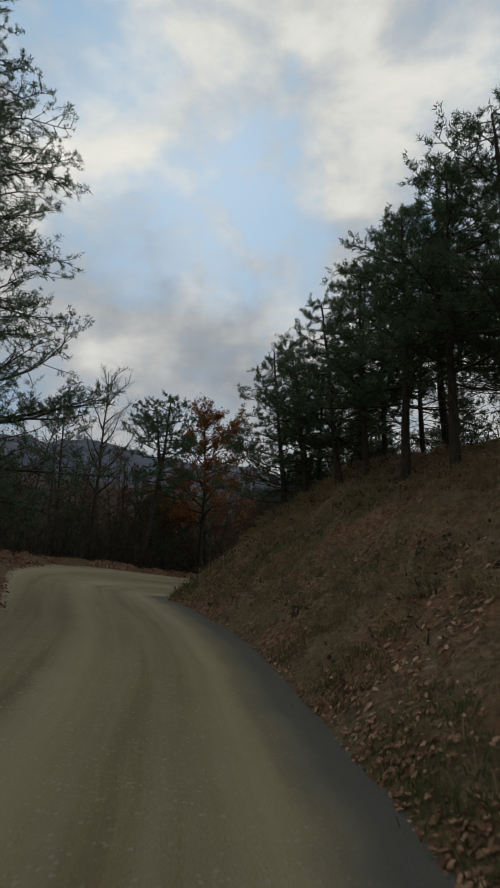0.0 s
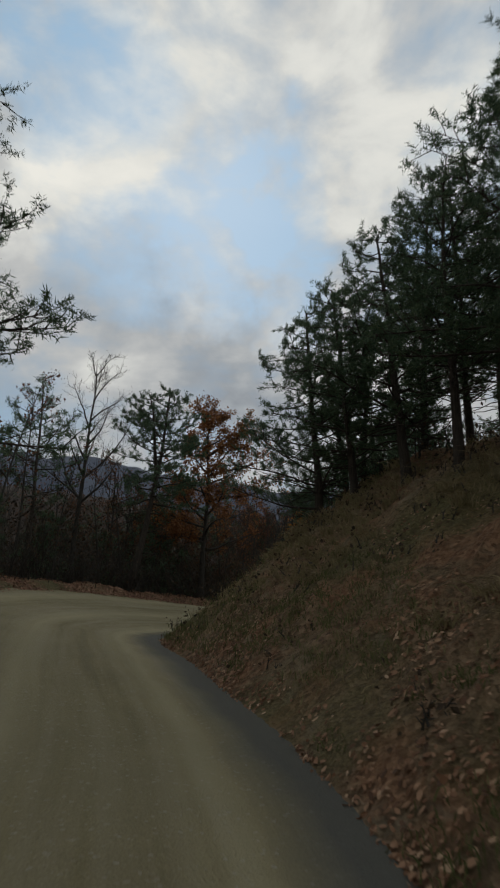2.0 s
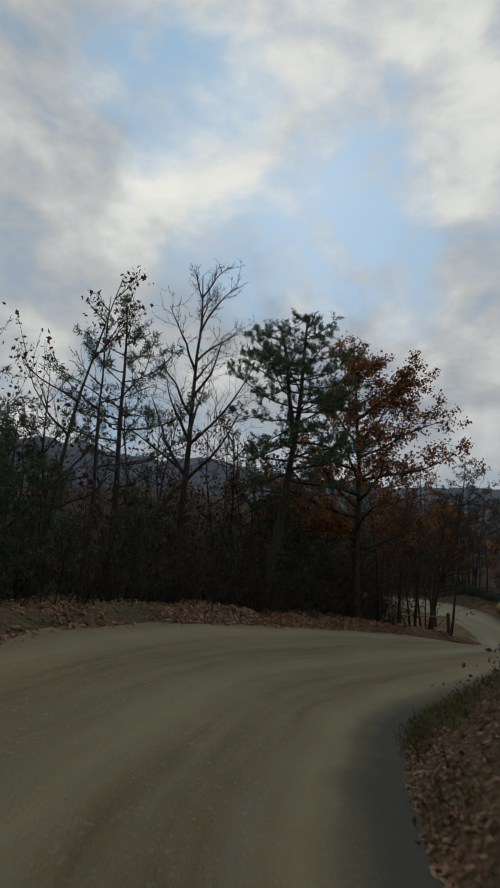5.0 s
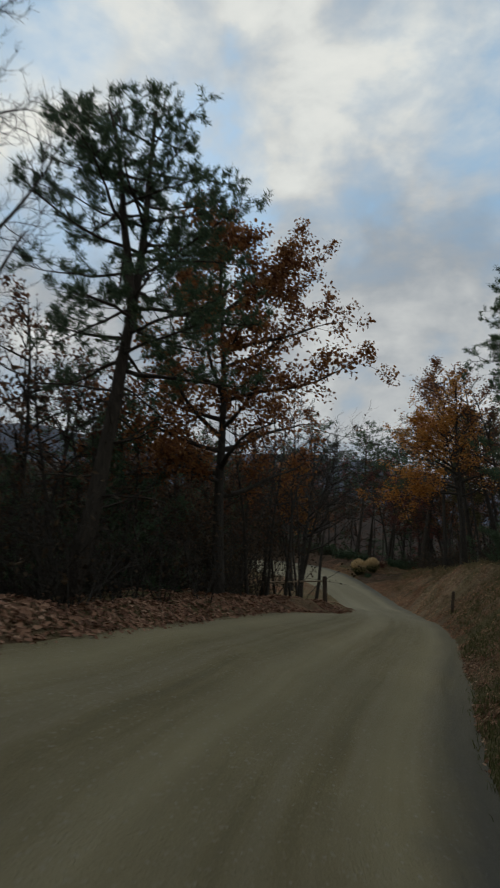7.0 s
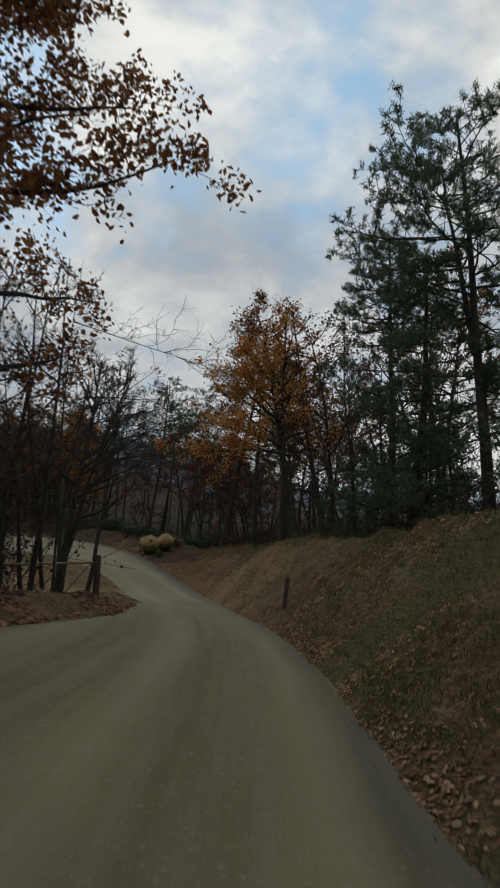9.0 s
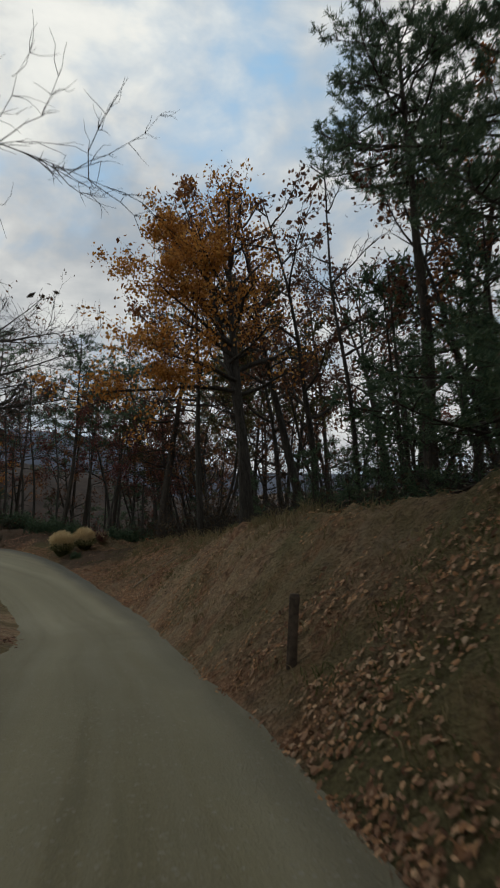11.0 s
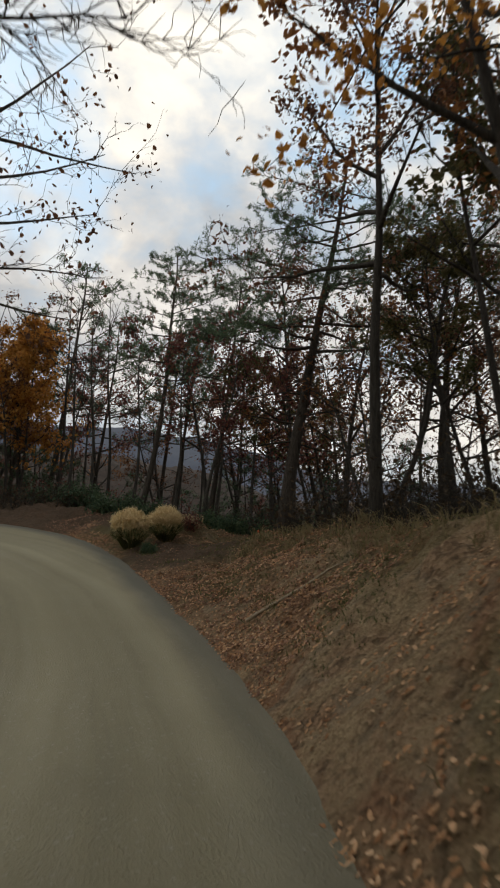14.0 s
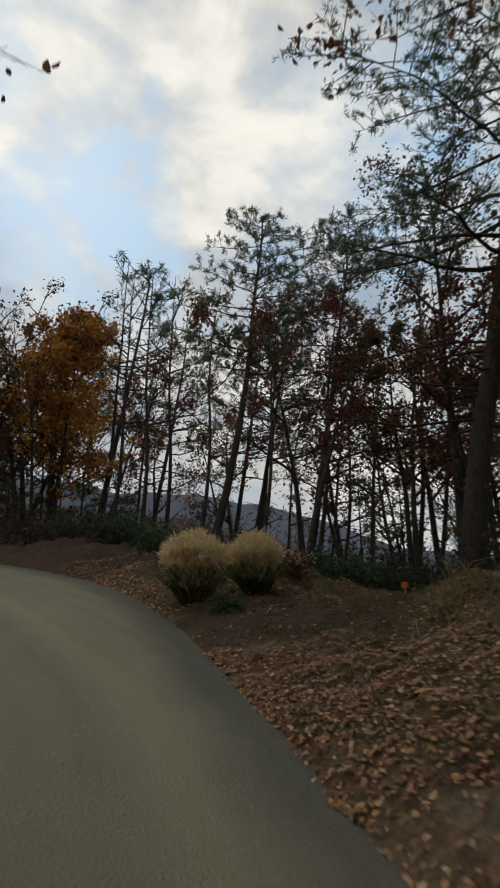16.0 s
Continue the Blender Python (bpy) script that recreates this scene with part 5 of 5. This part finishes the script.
tagged(gate, "open pole gate of two dark posts and a pale rail", "gate")
put(gate, -4.4, 43.8, 0, 0, 0, -12)


def fallen_branch(seed, a, b, radius, label):
    rng = np.random.default_rng(seed)
    a, b = np.array(a, float), np.array(b, float)
    line = a + (b - a) * np.linspace(0, 1, 9)[:, None] + rng.normal(0, 0.012, (9, 3))
    g = Growth()
    g.tube(line, radius, radius * 0.5, 7)
    for k in (3, 5, 6):
        t = bend_line(rng, line[k], (b - a) / np.linalg.norm(b - a) + rng.normal(0, 0.5, 3), 0.25, 3, 0.1, 0)
        g.tube(t, radius * 0.35, 0.003, 4)
    ob = new("fallen_branch", g.wood("fallen_branch", STICK_WOOD))
    tagged(ob, label, "branch")


def on_ground(x, y, lift):
    return (x, y, height(x, y) + lift)


fallen_branch(1, on_ground(1.0, 55.1, 0.09), on_ground(2.3, 54.5, 0.12), 0.032, "long bleached branch lying down the leafy slope")
fallen_branch(2, on_ground(0.9, 58.6, 0.04), on_ground(1.9, 59.4, 0.04), 0.02, "thin bleached branch lying on leaves")


def pampas(seed, tall, wide, label):
    """A clump of ornamental grass: arching blades below, pale feathery plumes above."""
    rng = np.random.default_rng(seed)
    root = new("ornamental_grass")
    n = 900
    a, r = rng.uniform(0, 6.28, n), np.sqrt(rng.random(n))
    way = np.stack([np.cos(a) * r, np.sin(a) * r, np.zeros(n)], 1)
    h = tall * rng.uniform(0.4, 0.66, (n, 1))
    c = way * wide * 0.18
    side = np.cross(way + (0, 0, 1.0), rng.normal(size=(n, 3)))
    side /= np.linalg.norm(side, axis=1)[:, None]
    w = 0.008
    m1, m2, tip = c + way * wide * 0.25 + (0, 0, 1) * h * 0.6, c + way * wide * 0.5 + (0, 0, 1) * h * 0.9, c + way * wide * 0.75 + (0, 0, 1) * h * 0.7
    v = np.stack([c - side * w, c + side * w, m1 + side * w, m1 - side * w, m2 + side * w * 0.8, m2 - side * w * 0.8, tip], 1)
    base = np.arange(n)[:, None] * 7
    tri = np.concatenate([base + np.array([t]) for t in ((0, 1, 2), (0, 2, 3), (3, 2, 4), (3, 4, 5), (5, 4, 6))])
    part("blades", mesh_of("blades", v.reshape(-1, 3), tri, GREEN_GRASS), root, "arching dull green blades")
    k = 240
    a, r = rng.uniform(0, 6.28, k), np.sqrt(rng.random(k))
    cs, ws = [], []
    for i in range(k):
        foot = np.array([math.cos(a[i]) * r[i] * wide * 0.42, math.sin(a[i]) * r[i] * wide * 0.42, tall * (0.6 - 0.26 * r[i] ** 2) * rng.uniform(0.85, 1.1)])
        up = np.array([math.cos(a[i]) * r[i] * 0.3, math.sin(a[i]) * r[i] * 0.3, 1.0])
        for f in np.linspace(0, 1, 9):
            cs.append(foot + up * f * tall * 0.36)
            ws.append(up * 0.8)
    part("plumes", needle_mesh("plumes", rng, cs, ws, tall * 0.13, 9, PLUME), root, "pale straw-coloured feathery plumes")
    return tagged(root, label, "ornamental grass", "grass clumps by the curve")


put(pampas(1, 1.08, 0.82, "tall pale clump of ornamental grass beside the curve"), -0.36, 62.6, -0.08)
put(pampas(2, 1.02, 0.78, "tall pale clump of ornamental grass beside the curve"), 0.66, 63.3, -0.08)


def flower_shrub(seed, tall, wide, label):
    """A loose knee-high shrub: many stems, small dull leaves, pale seed heads at the tips."""
    rng = np.random.default_rng(seed)
    g = Growth()
    tips, spots = [], []
    for i in range(34):
        a = rng.uniform(0, 6.28)
        stem = bend_line(rng, (0, 0, -0.05), (math.cos(a) * wide / tall, math.sin(a) * wide / tall, 1.0), tall * rng.uniform(0.6, 1.05), 4, 0.12, 0.02)
        g.tube(stem, 0.008, 0.003, 3)
        tips.append(stem[-1])
        spots.extend(stem[1:])
    root = new("flowering_shrub")
    tagged(part("branchwork", g.wood("branchwork", BARK_OAK), root), kind="stuff")
    spots, tips = np.array(spots), np.array(tips)
    part("leaves", leaf_mesh("leaves", rng, spots[rng.integers(0, len(spots), 700)] + rng.normal(0, 0.07, (700, 3)), 0.06, LEAF_MAROON), root, "small dull reddish leaves")
    part("seed_heads", leaf_mesh("seed_heads", rng, np.repeat(tips, 7, 0) + rng.normal(0, 0.03, (len(tips) * 7, 3)), 0.045, PLUME), root, "pale dry seed heads")
    return tagged(root, label, "shrub")


put(flower_shrub(21, 0.6, 0.4, "loose reddish shrub with pale seed heads beside the grass clumps"), 1.5, 64.3)


def evergreen_shrub(seed, tall, wide, label):
    rng = np.random.default_rng(seed)
    g = Growth()
    spots = []
    for i in range(26):
        a = rng.uniform(0, 6.28)
        stem = bend_line(rng, (0, 0, -0.1), (math.cos(a) * wide / tall, math.sin(a) * wide / tall, 0.9), tall * rng.uniform(0.7, 1.1), 5, 0.15, 0.03)
        g.tube(stem, 0.02, 0.006, 4)
        for k in range(2, 6):
            for _ in range(5):
                spots.append(stem[k] + rng.normal(0, 0.13, 3))
    root = new("evergreen_shrub")
    tagged(part("branchwork", g.wood("branchwork", BARK_OAK), root), kind="stuff")
    spots = np.array(spots)
    c = spots[rng.integers(0, len(spots), 2600)] + rng.normal(0, 0.1, (2600, 3))
    part("leaves", leaf_mesh("leaves", rng, c, 0.1, NEEDLES), root, "leathery dark green leaves")
    return tagged(root, label, "shrub", "evergreen shrubs")


for i, (x, y, tall, wide) in enumerate(((2.65, 65.6, 0.75, 0.8), (3.5, 66.3, 0.8, 0.9), (4.8, 65.6, 0.9, 0.8), (-0.6, 68.0, 1.0, 1.2), (0.5, 68.8, 0.9, 1.0), (-1.8, 69.6, 1.1, 1.2), (-3.2, 70.6, 1.0, 1.2))):
    put(evergreen_shrub(90 + i, tall, wide, "low rounded dark evergreen shrub"), x, y)


low_shrub = put(evergreen_shrub(97, 0.5, 0.4, "low dark green shrub before the grass clumps"), 0.06, 61.75)
low_shrub.matrix_basis = low_shrub.matrix_basis @ Matrix.Scale(0.4, 4)


def marker(x, y):
    """A small stake with an orange head."""
    g = Growth()
    g.tube(np.array([(0, 0, -0.1), (0, 0, 0.06), (0, 0, 0.14)]), 0.02, 0.02, 6)
    root = new("marker_stake")
    part("stake", g.wood("stake", PALE_STONE), root, "pale stake")
    h = Growth()
    h.tube(np.array([(0, 0, 0.1), (0, 0, 0.12), (0, 0, 0.2), (0, 0, 0.21)]), 0.07, 0.06, 10)
    part("head", h.wood("head", ORANGE_PAINT), root, "bright orange cap")
    put(tagged(root, "small orange-capped marker stake beyond the leaves", "marker"), x, y)


marker(3.9, 65.0)
